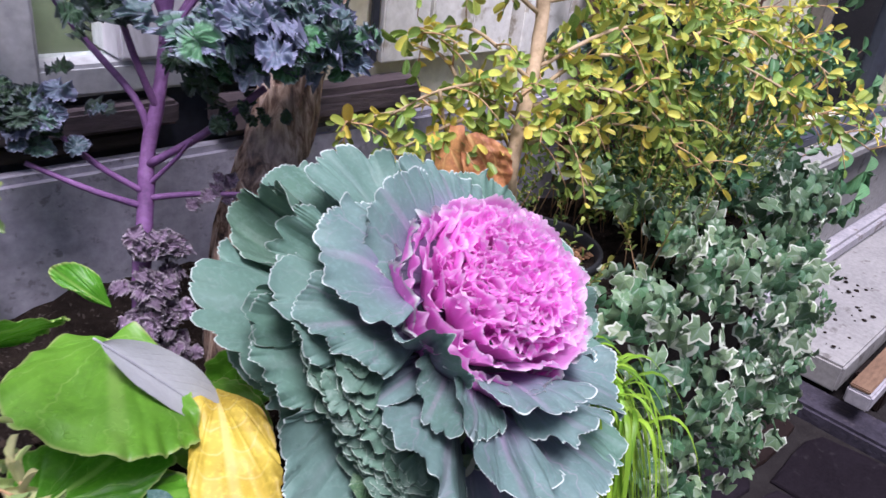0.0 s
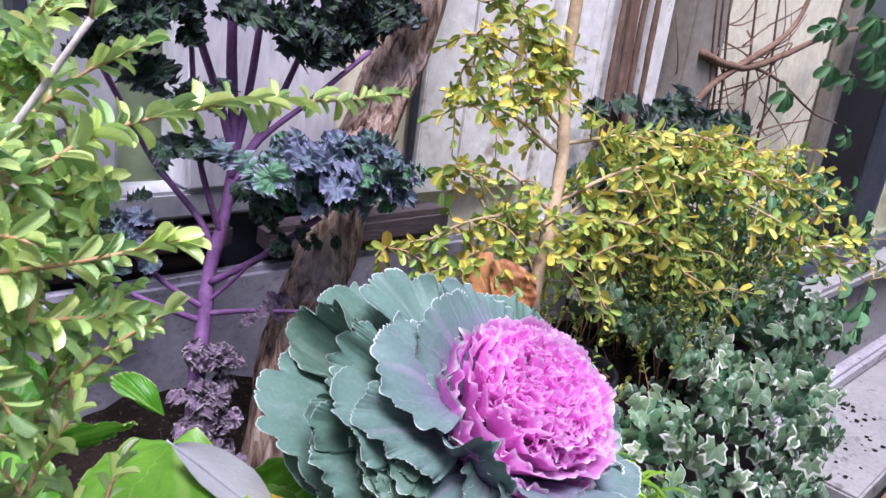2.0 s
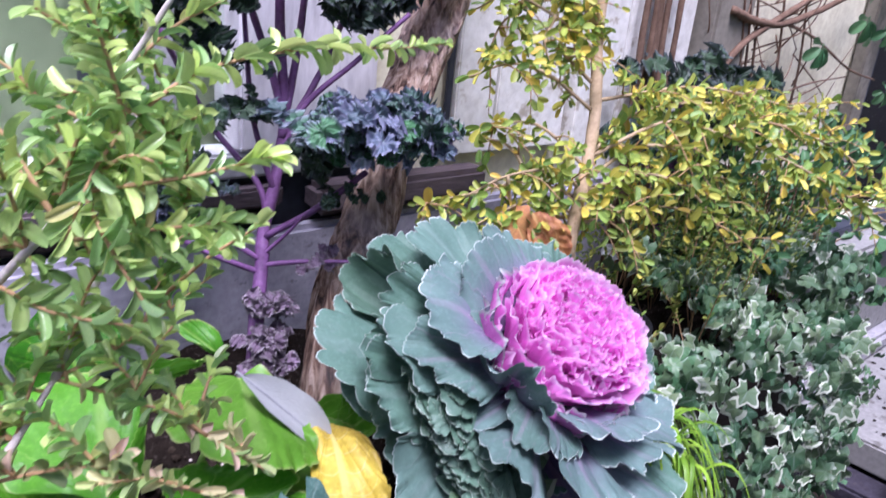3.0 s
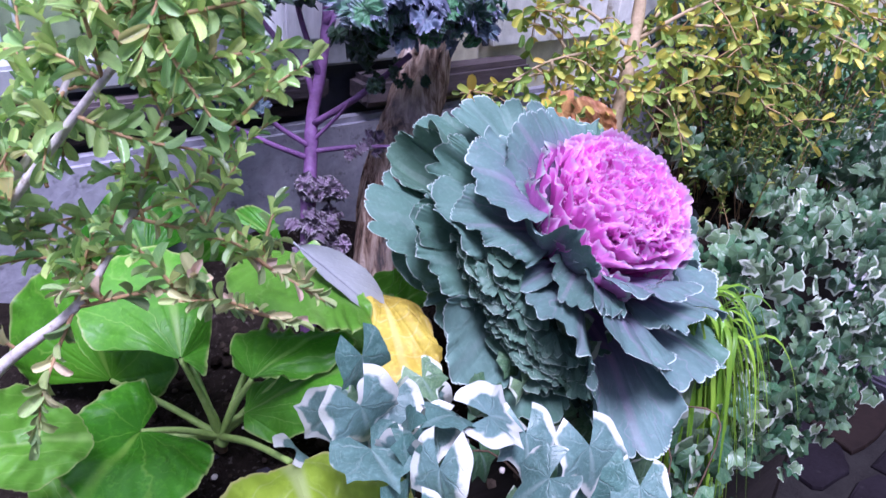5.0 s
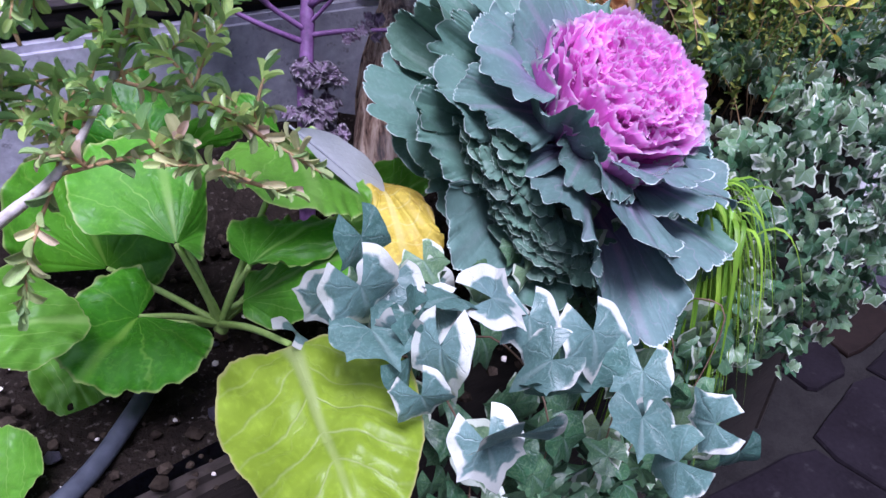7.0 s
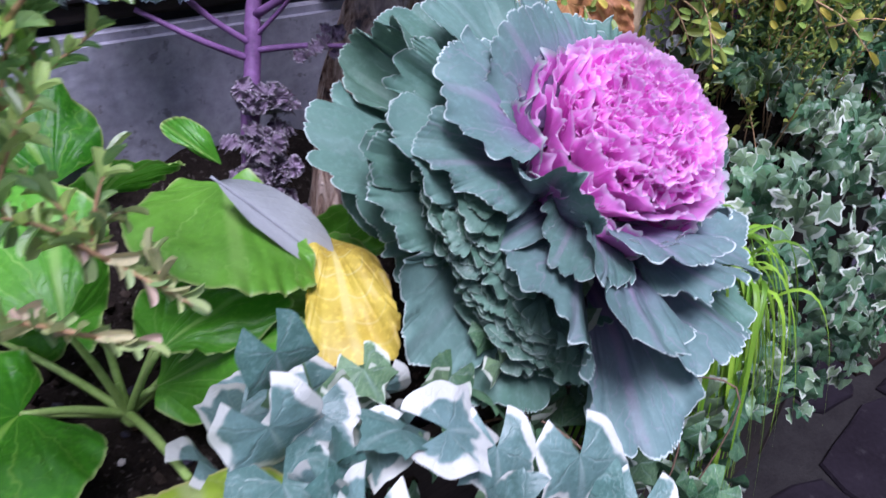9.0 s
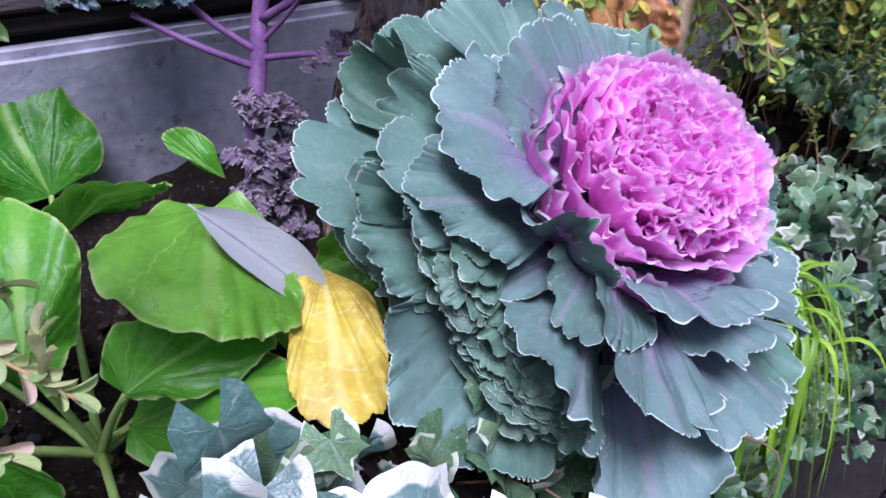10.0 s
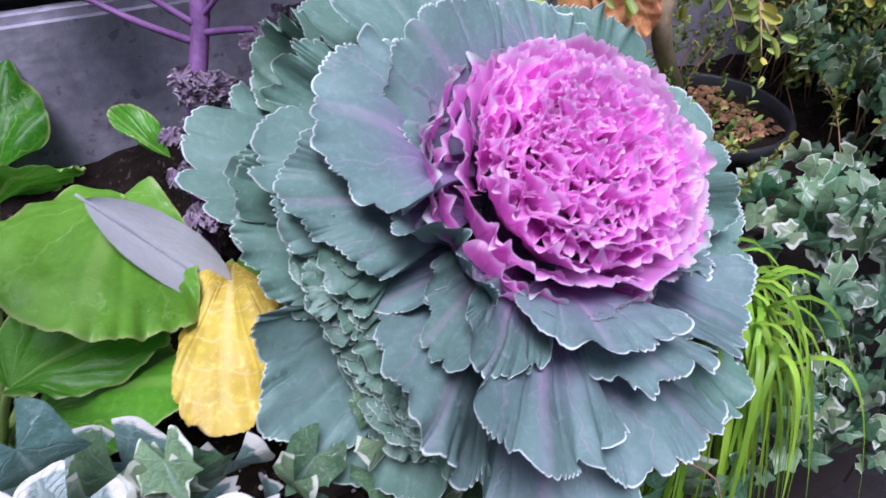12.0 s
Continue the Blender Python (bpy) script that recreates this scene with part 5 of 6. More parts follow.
clump(kale, old_meshes, (-0.222, 0.61, 0.965), (0.2, -0.3, 0.5), 0.024, 34, 0.0095, "withered_leaf", "grey-purple withered leaf")
clump(kale, old_meshes, (-0.226, 0.597, 0.935), (0.2, -0.5, 0.0), 0.023, 34, 0.0085, "withered_leaf", "grey-purple withered leaf")
clump(kale, old_meshes, (-0.222, 0.587, 0.905), (0.1, -0.4, -0.6), 0.024, 40, 0.009, "withered_leaf", "grey-purple withered leaf")
clump(kale, old_meshes, (-0.222, 0.58, 0.87), (0.1, -0.6, -0.4), 0.025, 34, 0.009, "withered_leaf", "grey-purple withered leaf")
clump(kale, old_meshes, (-0.19, 0.64, 1.01), (0.5, -0.2, 0.3), 0.019, 8, 0.012, "withered_leaf", "grey-purple withered leaf")

back_kale = thing("dark_kale", L(1.08, 0.12, 0.80), "dark purple kale growing beside the timber post", "kale")
stem("stem", [L(1.08, 0.12, 0.79), L(1.09, 0.12, 1.0), L(1.1, 0.11, 1.18)], 0.009, 0.006, PURPLE_STEM, back_kale)
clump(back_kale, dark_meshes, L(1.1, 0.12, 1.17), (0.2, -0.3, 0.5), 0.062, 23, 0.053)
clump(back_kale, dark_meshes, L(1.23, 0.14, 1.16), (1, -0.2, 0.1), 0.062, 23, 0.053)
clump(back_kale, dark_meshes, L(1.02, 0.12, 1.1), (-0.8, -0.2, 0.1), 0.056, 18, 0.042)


# ---- the vine trunk ----
def bark_trunk():
    t = thing("tree_trunk", L(0.31, 0.155, 0.79), "leaning old trunk with split fibrous bark", "tree trunk")
    pts = [L(0.335, 0.16, 0.78), L(0.36, 0.153, 0.95), L(0.4, 0.137, 1.024), L(0.445, 0.12, 1.126), L(0.51, 0.085, 1.225), L(0.565, 0.07, 1.33), L(0.6, 0.06, 1.6), L(0.62, 0.06, 2.3)]
    v, f = tube([p - t.location for p in pts], 0.031, 0.029, 16, 40)
    out = []
    for i, p in enumerate(v):
        k, j = i % 40, i // 40
        a = 2 * math.pi * k / 40
        c = (sum((v[j * 40 + q] for q in range(40)), Vector())) / 40
        ridge = noise.noise(Vector((math.cos(a) * 5, math.sin(a) * 5, j * 0.07))) + 0.6 * noise.noise(Vector((math.cos(a) * 13, math.sin(a) * 13, j * 0.16)))
        out.append(c + (p - c) * (1 + 0.2 * ridge))
    part("bark", mesh_of("bark", out, f, BARK), t)
    rng = random.Random(8)
    for i in range(70):
        j, k = rng.randrange(8, 90), rng.randrange(40)
        p, q = out[j * 40 + k], out[min(j + rng.randrange(4, 9), len(out) // 40 - 1) * 40 + k]
        c = (sum((v[j * 40 + x] for x in range(40)), Vector())) / 40
        n = (p - c).normalized()
        vv, ff = tube([p - n * 0.002, p.lerp(q, 0.5) + n * rng.uniform(0, 0.003), q + n * rng.uniform(-0.001, 0.003)], rng.uniform(0.002, 0.005), 0.001, 4, 5, 0.3)
        part("bark_strip", mesh_of("bark_strip", vv, ff, BARK), t)


bark_trunk()

# ---- bergenia with its yellow and lime leaves ----
bergenia = thing("bergenia", (-0.253, 0.345, 0.80), "bergenia with broad glossy green leaves", "bergenia")
BROAD = [lobed_leaf(100 + i, 15, 193, 16, 0.055, 0.025, 0.034, 7, 0.12, 0.12, 0.09, 0.011, 0.25, 4.0) for i in range(4)]
bo = Matrix.Translation(-bergenia.location)
CROWN = Vector((-0.254, 0.35, 0.832))


def broad(base, tip, face, wd, kind=0, material=BERGENIA, units=BROAD, stalk=True, label="", depth=None, name="leaf"):
    u_ = units[kind % len(units)]
    ob = part(name, mesh_of(name, *u_[:2], material, True, u_[2]), bergenia, label, bo @ lay(base, tip, face, wd, depth))
    if stalk:
        b = Vector(base)
        pet = stem("petiole", [CROWN, CROWN.lerp(b, 0.5) + Vector((0, 0, 0.004)), b - Vector((0, 0, 0.001))], 0.0033, 0.0024, GREEN_STEM, bergenia, "pale green leaf stalk", 5, 8, 0.08)
        pet.parent, pet.matrix_parent_inverse = ob, ob.matrix_basis.inverted()
    return ob


broad((-0.31, 0.26, 0.9), (-0.37, 0.205, 0.93), (0.1, -0.5, 0.8), 0.075, 2, stalk=False)
broad((-0.385, 0.31, 0.84), (-0.33, 0.262, 0.803), (0.2, -0.5, 0.8), 0.06, 1)
broad((-0.37, 0.21, 0.83), (-0.335, 0.14, 0.825), (0, -0.3, 0.95), 0.075, 3, stalk=False)
broad((-0.19, 0.5, 0.86), (-0.1, 0.46, 0.885), (-0.1, -0.4, 0.9), 0.08, 1)
broad((-0.17, 0.53, 0.84), (-0.1, 0.5, 0.92), (-0.3, -0.6, 0.6), 0.07, 3)
broad((-0.162, 0.25, 0.906), (-0.085, 0.12, 0.9), (0.05, -0.15, 1), 0.122, 0, LIME, [lobed_leaf(116, 15, 145, 12, 0.035, 0.02, 0.03, 6, 0.12, 0.1, 0.08, 0.012, 0.0, 4.0, -0.12)], True, "large lime-yellow leaf with pale margin")


def open_leaf(base, margin, material=BERGENIA, stalk=True, label="", seed=1, up=(0, -0.3, 1), scallops=17, depth=0.022, teeth=0.014, frill=0.028, arch=0.08, swell=0.075, name="leaf"):
    """A broad leaf spread from its stalk's end to its margin."""
    v, f, data, m = margin_leaf(base, margin, seed, scallops, depth, teeth, frill, arch, swell, 18, 193, up)
    ob = part(name, mesh_of(name, v, f, material, True, data), bergenia, label, bo @ m)
    if stalk:
        b = Vector(base)
        pet = stem("petiole", [CROWN, CROWN.lerp(b, 0.5) + Vector((0, 0, 0.004)), b], 0.0033, 0.0024, GREEN_STEM, bergenia, "pale green leaf stalk", 5, 8, 0.08)
        pet.parent, pet.matrix_parent_inverse = ob, ob.matrix_basis.inverted()


open_leaf((-0.22, 0.48, 0.95), [(-0.25, 0.468, 0.962), (-0.258, 0.425, 0.962), (-0.256, 0.388, 0.962), (-0.222, 0.36, 0.956), (-0.161, 0.357, 0.948), (-0.136, 0.388, 0.932), (-0.131, 0.415, 0.923), (-0.16, 0.462, 0.94), (-0.2, 0.49, 0.958)], seed=2)
open_leaf((-0.222, 0.348, 0.898), [(-0.24, 0.354, 0.908), (-0.252, 0.388, 0.906), (-0.228, 0.415, 0.905), (-0.185, 0.42, 0.905), (-0.145, 0.402, 0.912), (-0.168, 0.366, 0.9), (-0.198, 0.342, 0.902), (-0.212, 0.336, 0.905)], seed=3)
open_leaf((-0.236, 0.362, 0.85), [(-0.24, 0.395, 0.86), (-0.185, 0.425, 0.88), (-0.126, 0.39, 0.9), (-0.12, 0.362, 0.9), (-0.15, 0.344, 0.875), (-0.19, 0.336, 0.848), (-0.226, 0.343, 0.845)], seed=4)
open_leaf((-0.318, 0.452, 0.93), [(-0.313, 0.43, 0.962), (-0.28, 0.445, 0.981), (-0.25, 0.484, 0.963), (-0.28, 0.492, 0.935)], seed=5, stalk=False)
open_leaf((-0.304, 0.312, 0.862), [(-0.303, 0.338, 0.866), (-0.322, 0.345, 0.885), (-0.345, 0.31, 0.885), (-0.352, 0.268, 0.875), (-0.325, 0.236, 0.868), (-0.28, 0.222, 0.868), (-0.237, 0.241, 0.872), (-0.232, 0.275, 0.868), (-0.24, 0.3, 0.864), (-0.275, 0.312, 0.862)], BERGENIA_ROUND, seed=6, scallops=21, depth=0.03)
open_leaf((-0.276, 0.338, 0.918), [(-0.25, 0.323, 0.915), (-0.26, 0.356, 0.914), (-0.267, 0.377, 0.912), (-0.27, 0.395, 0.938), (-0.278, 0.41, 0.96), (-0.314, 0.424, 0.972), (-0.348, 0.42, 0.97), (-0.38, 0.38, 0.955), (-0.35, 0.33, 0.93)], seed=12, up=(0.2, -0.5, 0.8))
open_leaf((-0.369, 0.388, 0.85), [(-0.325, 0.378, 0.84), (-0.308, 0.395, 0.87), (-0.345, 0.42, 0.91), (-0.395, 0.445, 0.938), (-0.435, 0.45, 0.936), (-0.472, 0.43, 0.912), (-0.474, 0.405, 0.876), (-0.452, 0.388, 0.838)], BERGENIA_ROUND, seed=13, up=(0.1, -0.6, 0.8))
open_leaf((-0.4, 0.542, 0.893), [(-0.372, 0.575, 0.908), (-0.378, 0.597, 0.932), (-0.406, 0.61, 0.944), (-0.43, 0.622, 0.965), (-0.455, 0.62, 0.973), (-0.488, 0.6, 0.966), (-0.505, 0.565, 0.925), (-0.47, 0.54, 0.884), (-0.435, 0.53, 0.88)], BERGENIA_ROUND, seed=14, up=(0.25, -0.6, 0.7), scallops=12, depth=0.04)
open_leaf((-0.268, 0.598, 0.9), [(-0.286, 0.588, 0.918), (-0.312, 0.592, 0.924), (-0.324, 0.601, 0.934), (-0.305, 0.607, 0.941), (-0.284, 0.611, 0.928)], seed=15, stalk=False, up=(0.1, -0.7, 0.6))
open_leaf((-0.136, 0.468, 0.922), [(-0.148, 0.44, 0.92), (-0.138, 0.405, 0.915), (-0.13, 0.376, 0.908), (-0.118, 0.362, 0.896), (-0.098, 0.357, 0.89), (-0.075, 0.366, 0.888), (-0.066, 0.385, 0.91), (-0.09, 0.44, 0.92)], YELLOW, True, "bright yellow withering leaf with brown edge", seed=9, scallops=11, depth=0.05, teeth=0.03, frill=0.04, swell=0.09)
stem("rootstock", [(-0.262, 0.372, 0.78), (-0.258, 0.36, 0.812), CROWN], 0.005, 0.006, VINE_WOOD, bergenia, "dark woody rootstock", 4, 10, 0.4)
stem("crown", [CROWN - Vector((0, 0, 0.006)), CROWN, CROWN + Vector((-0.009, 0.004, 0.022))], 0.0065, 0.0038, GREEN_STEM, bergenia, "pale knobbly crown with cut stub", 4, 10, 0.35)
silver = thing("dry_leaf", (-0.165, 0.44, 0.953), "pale silver-grey dry leaf lying on the bergenia", "dry leaf")
SILVER_LEAF = blade_leaf(130, 17, 9, 0.6, 0.75, 0.9, 0.12, 0.05, 0.01)
part("blade", mesh_of("blade", *SILVER_LEAF[:2], SILVER, True, SILVER_LEAF[2]), silver, "", Matrix.Translation(-silver.location) @ lay((-0.202, 0.428, 0.984), (-0.126, 0.444, 0.914), (0.1, -0.4, 0.9), 0.038))
m_silver = lay((-0.202, 0.428, 0.984), (-0.126, 0.444, 0.914), (0.1, -0.4, 0.9), 0.038)
stem("midrib", [m_silver @ Vector((0, u, 0.004 - 0.05 * u * u)) for u in (-0.06, 0.25, 0.5, 0.75, 0.97)], 0.0011, 0.0004, SILVER_RIB, silver, "pale raised midrib", 4, 6, 0.05)
hose = thing("garden_hose", (-0.295, 0.29, 0.80), "grey irrigation hose half buried in the soil", "hose")
stem("pipe", [(-0.31, 0.36, 0.79), (-0.297, 0.30, 0.806), (-0.292, 0.25, 0.812), (-0.3, 0.18, 0.812), (-0.34, 0.1, 0.81)], 0.0075, 0.0075, HOSE, hose, "", 8, 12, 0)

# ---- ivy ----
IVY_UNITS = [ivy_shape(i, 7, 61, 0.6 + 0.05 * (i % 3)) for i in range(7)]
SOFT_IVY = [ivy_shape(20 + i, 6, 37, 0.5 + 0.04 * (i % 3)) for i in range(7)]


def ivy_pose(p, size, rng, face=None):
    d = Vector((rng.gauss(0, .5), rng.gauss(0, .4), -0.75 + rng.gauss(0, .45))).normalized()
    fc = Vector(face or (0.35, -0.75, 0.55)) + Vector((rng.gauss(0, .3), rng.gauss(0, .3), rng.gauss(0, .25)))
    p = Vector(p)
    return lay(p - d * size * 0.5, p + d * size * 0.5, fc, size * rng.uniform(0.95, 1.25))


near_ivy = thing("white_edged_ivy", (0.0, 0.25, 0.80), "trailing ivy with blue-green leaves edged in white", "ivy")
rng = random.Random(31)
poses = []
for p, sz in (((-0.113, 0.268, 0.977), .042), ((-0.106, 0.236, 0.961), .045), ((-0.092, 0.21, 0.95), .05), ((-0.056, 0.256, 0.955), .04), ((-0.017, 0.272, 0.945), .046), ((-0.08, 0.234, 0.956), .034), ((-0.054, 0.196, 0.949), .042),
              ((0.055, 0.295, 0.894), .05), ((0.09, 0.28, 0.876), .04), ((0.081, 0.224, 0.885), .044), ((0.12, 0.231, 0.893), .038), ((-0.01, 0.163, 0.928), .045),
              ((0.009, 0.239, 0.917), .042), ((-0.14, 0.3, 0.915), .04), ((-0.114, 0.317, 0.9), .046), ((-0.075, 0.345, 0.885), .04), ((-0.145, 0.27, 0.925), .036)):
    poses.append(ivy_pose(p, sz * 1.28, rng, (0.1, -0.55, 0.8)))
    poses.append(ivy_pose(Vector(p) + Vector((rng.uniform(-.02, .03), rng.uniform(-.02, .02), -0.022)), sz * 1.1, rng, (0.1, -0.6, 0.7)))
leaves("leaf", IVY_UNITS, poses, IVY_WHITE, near_ivy)
poses = []
for i in range(230):
    s, k = rng.uniform(0.1, 0.52), rng.uniform(0, 1)
    d = 0.47 + 0.1 * math.sin(k * 2.2) + rng.uniform(-0.02, 0.03)
    poses.append(ivy_pose(L(s, d, 0.93 - 0.33 * k - 0.12 * max(0, s - 0.2) + rng.uniform(-0.02, 0.02)), rng.uniform(0.03, 0.052), rng))
leaves("leaf", IVY_UNITS, poses, IVY, near_ivy)
for i in range(5):
    s = 0.1 + 0.08 * i
    stem("runner", [L(s, 0.46, 0.81), L(s + 0.02, 0.52, 0.9 - 0.02 * i), L(s + 0.04, 0.575, 0.82), L(s + 0.03 + rng.uniform(-.03, .03), 0.57, 0.66)], 0.001, 0.0007, VINE_WOOD, near_ivy, "thin brown runner", 5, 6, 0)

right_ivy = thing("ivy", L(1.0, 0.42, 0.80), "dense variegated ivy cascading over the planter edge", "ivy")
poses = []
for i in range(1350):
    k = rng.uniform(0, 1)
    s = rng.uniform(0.9 if k < 0.42 else 0.7, 1.34)
    if k < 0.42:
        q = k / 0.42
        d, z = 0.18 + 0.24 * q, 0.93 - 0.05 * q + 0.03 * math.sin(s * 11)
    else:
        q = (k - 0.42) / 0.58
        d, z = 0.43 - 0.1 * max(0, s - 1.05) + 0.06 * math.sin(q * 2.6) + 0.03 * math.sin(s * 14), 0.88 - q * (0.36 + 0.05 * math.sin(s * 9))
    z -= 0.2 * max(0, s - 1.15)
    poses.append(ivy_pose(L(s, d + rng.uniform(-0.03, 0.03), z + rng.uniform(-0.03, 0.03)), rng.uniform(0.02, 0.044), rng, (0.25, -0.65, 0.75)))
for i in range(150):
    poses.append(ivy_pose(L(1.33 + rng.uniform(-0.02, 0.04), rng.uniform(0.08, 0.4), rng.uniform(0.4, 0.86)), rng.uniform(0.022, 0.045), rng, (0.5, -0.5, 0.5)))
for i in range(80):
    poses.append(ivy_pose(L(rng.uniform(0.6, 0.98), rng.uniform(0.29, 0.42), rng.uniform(0.79, 0.835)), rng.uniform(0.022, 0.04), rng, (0.2, -0.6, 0.8)))
leaves("leaf", SOFT_IVY, poses, IVY, right_ivy)

# ---- grass ----
grass = thing("grass_tuft", (0.2, 0.6, 0.80), "tuft of fine bright green grass drooping over the edge", "grass")
rng = random.Random(41)
for i in range(330):
    a = rng.gauss(-0.7, 0.5) if i < 165 else rng.gauss(-1.95, 0.35)
    out = Vector((math.cos(a), math.sin(a), 0))
    ln, wd = rng.uniform(0.15, 0.28) * (1 if i < 165 else 1.15), rng.uniform(0.003, 0.0064)
    base = Vector((0.175 + rng.gauss(0, .02), 0.6 + rng.gauss(0, .02), 0.815))
    lift = rng.uniform(0.8, 1.6)
    v, n = [], 13
    side = out.cross(Vector((0, 0, 1)))
    for k in range(n):
        t = k / (n - 1)
        c = base + out * ln * (0.46 * t) + Vector((0, 0, ln * (lift * t - 1.75 * t * t))) + side * 0.02 * t * t * math.sin(i)
        h = wd * (1 - t ** 3) * 0.5
        v += [c - side * h, c + Vector((0, 0, h * 0.4)), c + side * h]
    dat = dict(along=np.repeat(np.linspace(0, 1, n), 3), across=np.tile((-1, 0, 1), n), rim=np.tile((1, 0, 1), n))
    part("blade", mesh_of("blade", [q - grass.location for q in v], grid_faces(n, 3), GRASS, True, dat), grass)

# ---- green box shrub close to the camera ----
shrub = thing("box_shrub", L(-0.32, 0.36, 0.80), "green box shrub with some bronze and yellow leaves", "box shrub")
rng = random.Random(51)
bronze = []
BOX_UNITS = [blade_leaf(150 + i, 9, 5, 0.58, 0.32, 0.55, 0.22, 0.1 + 0.06 * i, 0.0) for i in range(4)]
poses = []
main = [((-0.36, 0.13, 0.8), (-0.33, 0.135, 0.97), (-0.284, 0.149, 1.035), (-0.246, 0.168, 1.068), (-0.233, 0.186, 1.092), (-0.229, 0.205, 1.105)),
        ((-0.229, 0.205, 1.105), (-0.216, 0.23, 1.153), (-0.216, 0.243, 1.18), (-0.205, 0.24, 1.22)), ((-0.33, 0.135, 0.97), (-0.29, 0.17, 1.1), (-0.253, 0.186, 1.16), (-0.243, 0.215, 1.2), (-0.2, 0.222, 1.25), (-0.167, 0.227, 1.3)),
        ((-0.29, 0.17, 1.1), (-0.23, 0.17, 1.17), (-0.19, 0.17, 1.215), (-0.174, 0.185, 1.245))]
for pts in main:
    stem("branch", pts, 0.0046 if pts[0][2] < 0.9 else 0.0026, 0.0013, TWIG, shrub, "pale grey woody branch", 6, 7, 0.2)
sprigs = [((-0.246, 0.168, 1.068), (-0.199, 0.172, 1.081), (-0.165, 0.182, 1.068), (-0.136, 0.188, 1.059)), ((-0.229, 0.205, 1.105), (-0.19, 0.205, 1.097), (-0.155, 0.21, 1.078), (-0.126, 0.212, 1.06)), ((-0.229, 0.205, 1.105), (-0.2, 0.225, 1.12), (-0.167, 0.253, 1.148)),
          ((-0.174, 0.185, 1.245), (-0.155, 0.215, 1.262), (-0.12, 0.27, 1.27), (-0.085, 0.34, 1.268), (-0.054, 0.4, 1.27)), ((-0.19, 0.17, 1.215), (-0.15, 0.17, 1.225), (-0.115, 0.175, 1.236)), ((-0.216, 0.243, 1.18), (-0.22, 0.25, 1.22), (-0.225, 0.255, 1.25)),
          ((-0.253, 0.186, 1.16), (-0.27, 0.2, 1.19), (-0.28, 0.22, 1.23)), ((-0.243, 0.215, 1.2), (-0.215, 0.2, 1.22), (-0.19, 0.2, 1.25)), ((-0.246, 0.168, 1.068), (-0.25, 0.14, 1.04), (-0.252, 0.128, 1.015)), ((-0.284, 0.149, 1.035), (-0.3, 0.14, 1.07), (-0.3, 0.15, 1.11)),
          ((-0.233, 0.186, 1.092), (-0.27, 0.19, 1.11), (-0.3, 0.2, 1.115)), ((-0.29, 0.17, 1.1), (-0.27, 0.15, 1.13), (-0.25, 0.15, 1.16)), ((-0.216, 0.23, 1.153), (-0.19, 0.235, 1.165), (-0.16, 0.25, 1.185)), ((-0.23, 0.17, 1.17), (-0.2, 0.16, 1.165), (-0.17, 0.165, 1.16)),
          ((-0.19, 0.17, 1.215), (-0.17, 0.15, 1.2), (-0.155, 0.145, 1.18)), ((-0.167, 0.227, 1.3), (-0.165, 0.235, 1.33), (-0.16, 0.24, 1.36)), ((-0.2, 0.222, 1.25), (-0.18, 0.24, 1.275), (-0.16, 0.26, 1.29)), ((-0.27, 0.2, 1.12), (-0.29, 0.22, 1.15), (-0.3, 0.24, 1.18)),
          ((-0.216, 0.23, 1.153), (-0.24, 0.25, 1.18), (-0.26, 0.27, 1.2)), ((-0.17, 0.2, 1.16), (-0.15, 0.2, 1.18), (-0.13, 0.205, 1.195)), ((-0.2, 0.18, 1.19), (-0.165, 0.175, 1.2), (-0.135, 0.18, 1.205))]
for i in range(48):
    pts = spline(rng.choice(main[1:]), 6)
    p = pts[rng.randrange(2, len(pts))]
    e = p + Vector((rng.uniform(-0.055, 0.03), rng.uniform(-0.035, 0.03), rng.uniform(-0.04, 0.055)))
    if e.x > -0.7 * e.y or e.x > -0.15:
        continue
    sprigs.append((p, p.lerp(e, 0.5) + Vector((0, 0, 0.006)), e))
for i in range(24):
    pts = spline(rng.choice((sprigs[0], sprigs[1], sprigs[2], main[0][2:])), 6)
    p = pts[rng.randrange(1, len(pts) - 2)]
    e = p + Vector((rng.uniform(-0.045, 0.02), rng.uniform(-0.03, 0.03), rng.uniform(0.0, 0.045)))
    sprigs.append((p, p.lerp(e, 0.5) + Vector((0, 0, 0.005)), e))
# a curtain of leafy side shoots on the outer side of the shrub
for i in range(28):
    f, g = rng.random(), rng.random()
    p = Vector((-0.25 + 0.06 * f * (1.3 - g) + 0.02 * g, 0.25 + 0.05 * rng.random(), 1.155 + 0.125 * g))
    e = p + Vector((rng.uniform(-0.015, 0.035), rng.uniform(-0.05, -0.01), rng.uniform(0.0, 0.045)))
    sprigs.append((p, p.lerp(e, 0.5) + Vector((0, 0, 0.004)), e))
for pts in sprigs:
    stem("twig", pts, 0.0011, 0.0006, RED_TWIG, shrub, "thin reddish-brown twig", 5, 6, 0.1)
    ln = sum((Vector(a) - Vector(b)).length for a, b in zip(pts, pts[1:]))
    low = sum(Vector(q).z for q in pts) / len(pts) < 1.09
    (bronze if low else poses).extend(twig_leaves(pts, max(8, int(ln / 0.0042)), 0.0135 if low else 0.0148, rng, 50, 0.42, 0.1, 8, 0.0, 0.45))
for pts in main[1:]:
    poses += twig_leaves(pts, 10, 0.016, rng, 60, 0.5)
rng.shuffle(poses)
rng.shuffle(bronze)
leaves("leaf", BOX_UNITS, poses, BOX, shrub, "", 700)
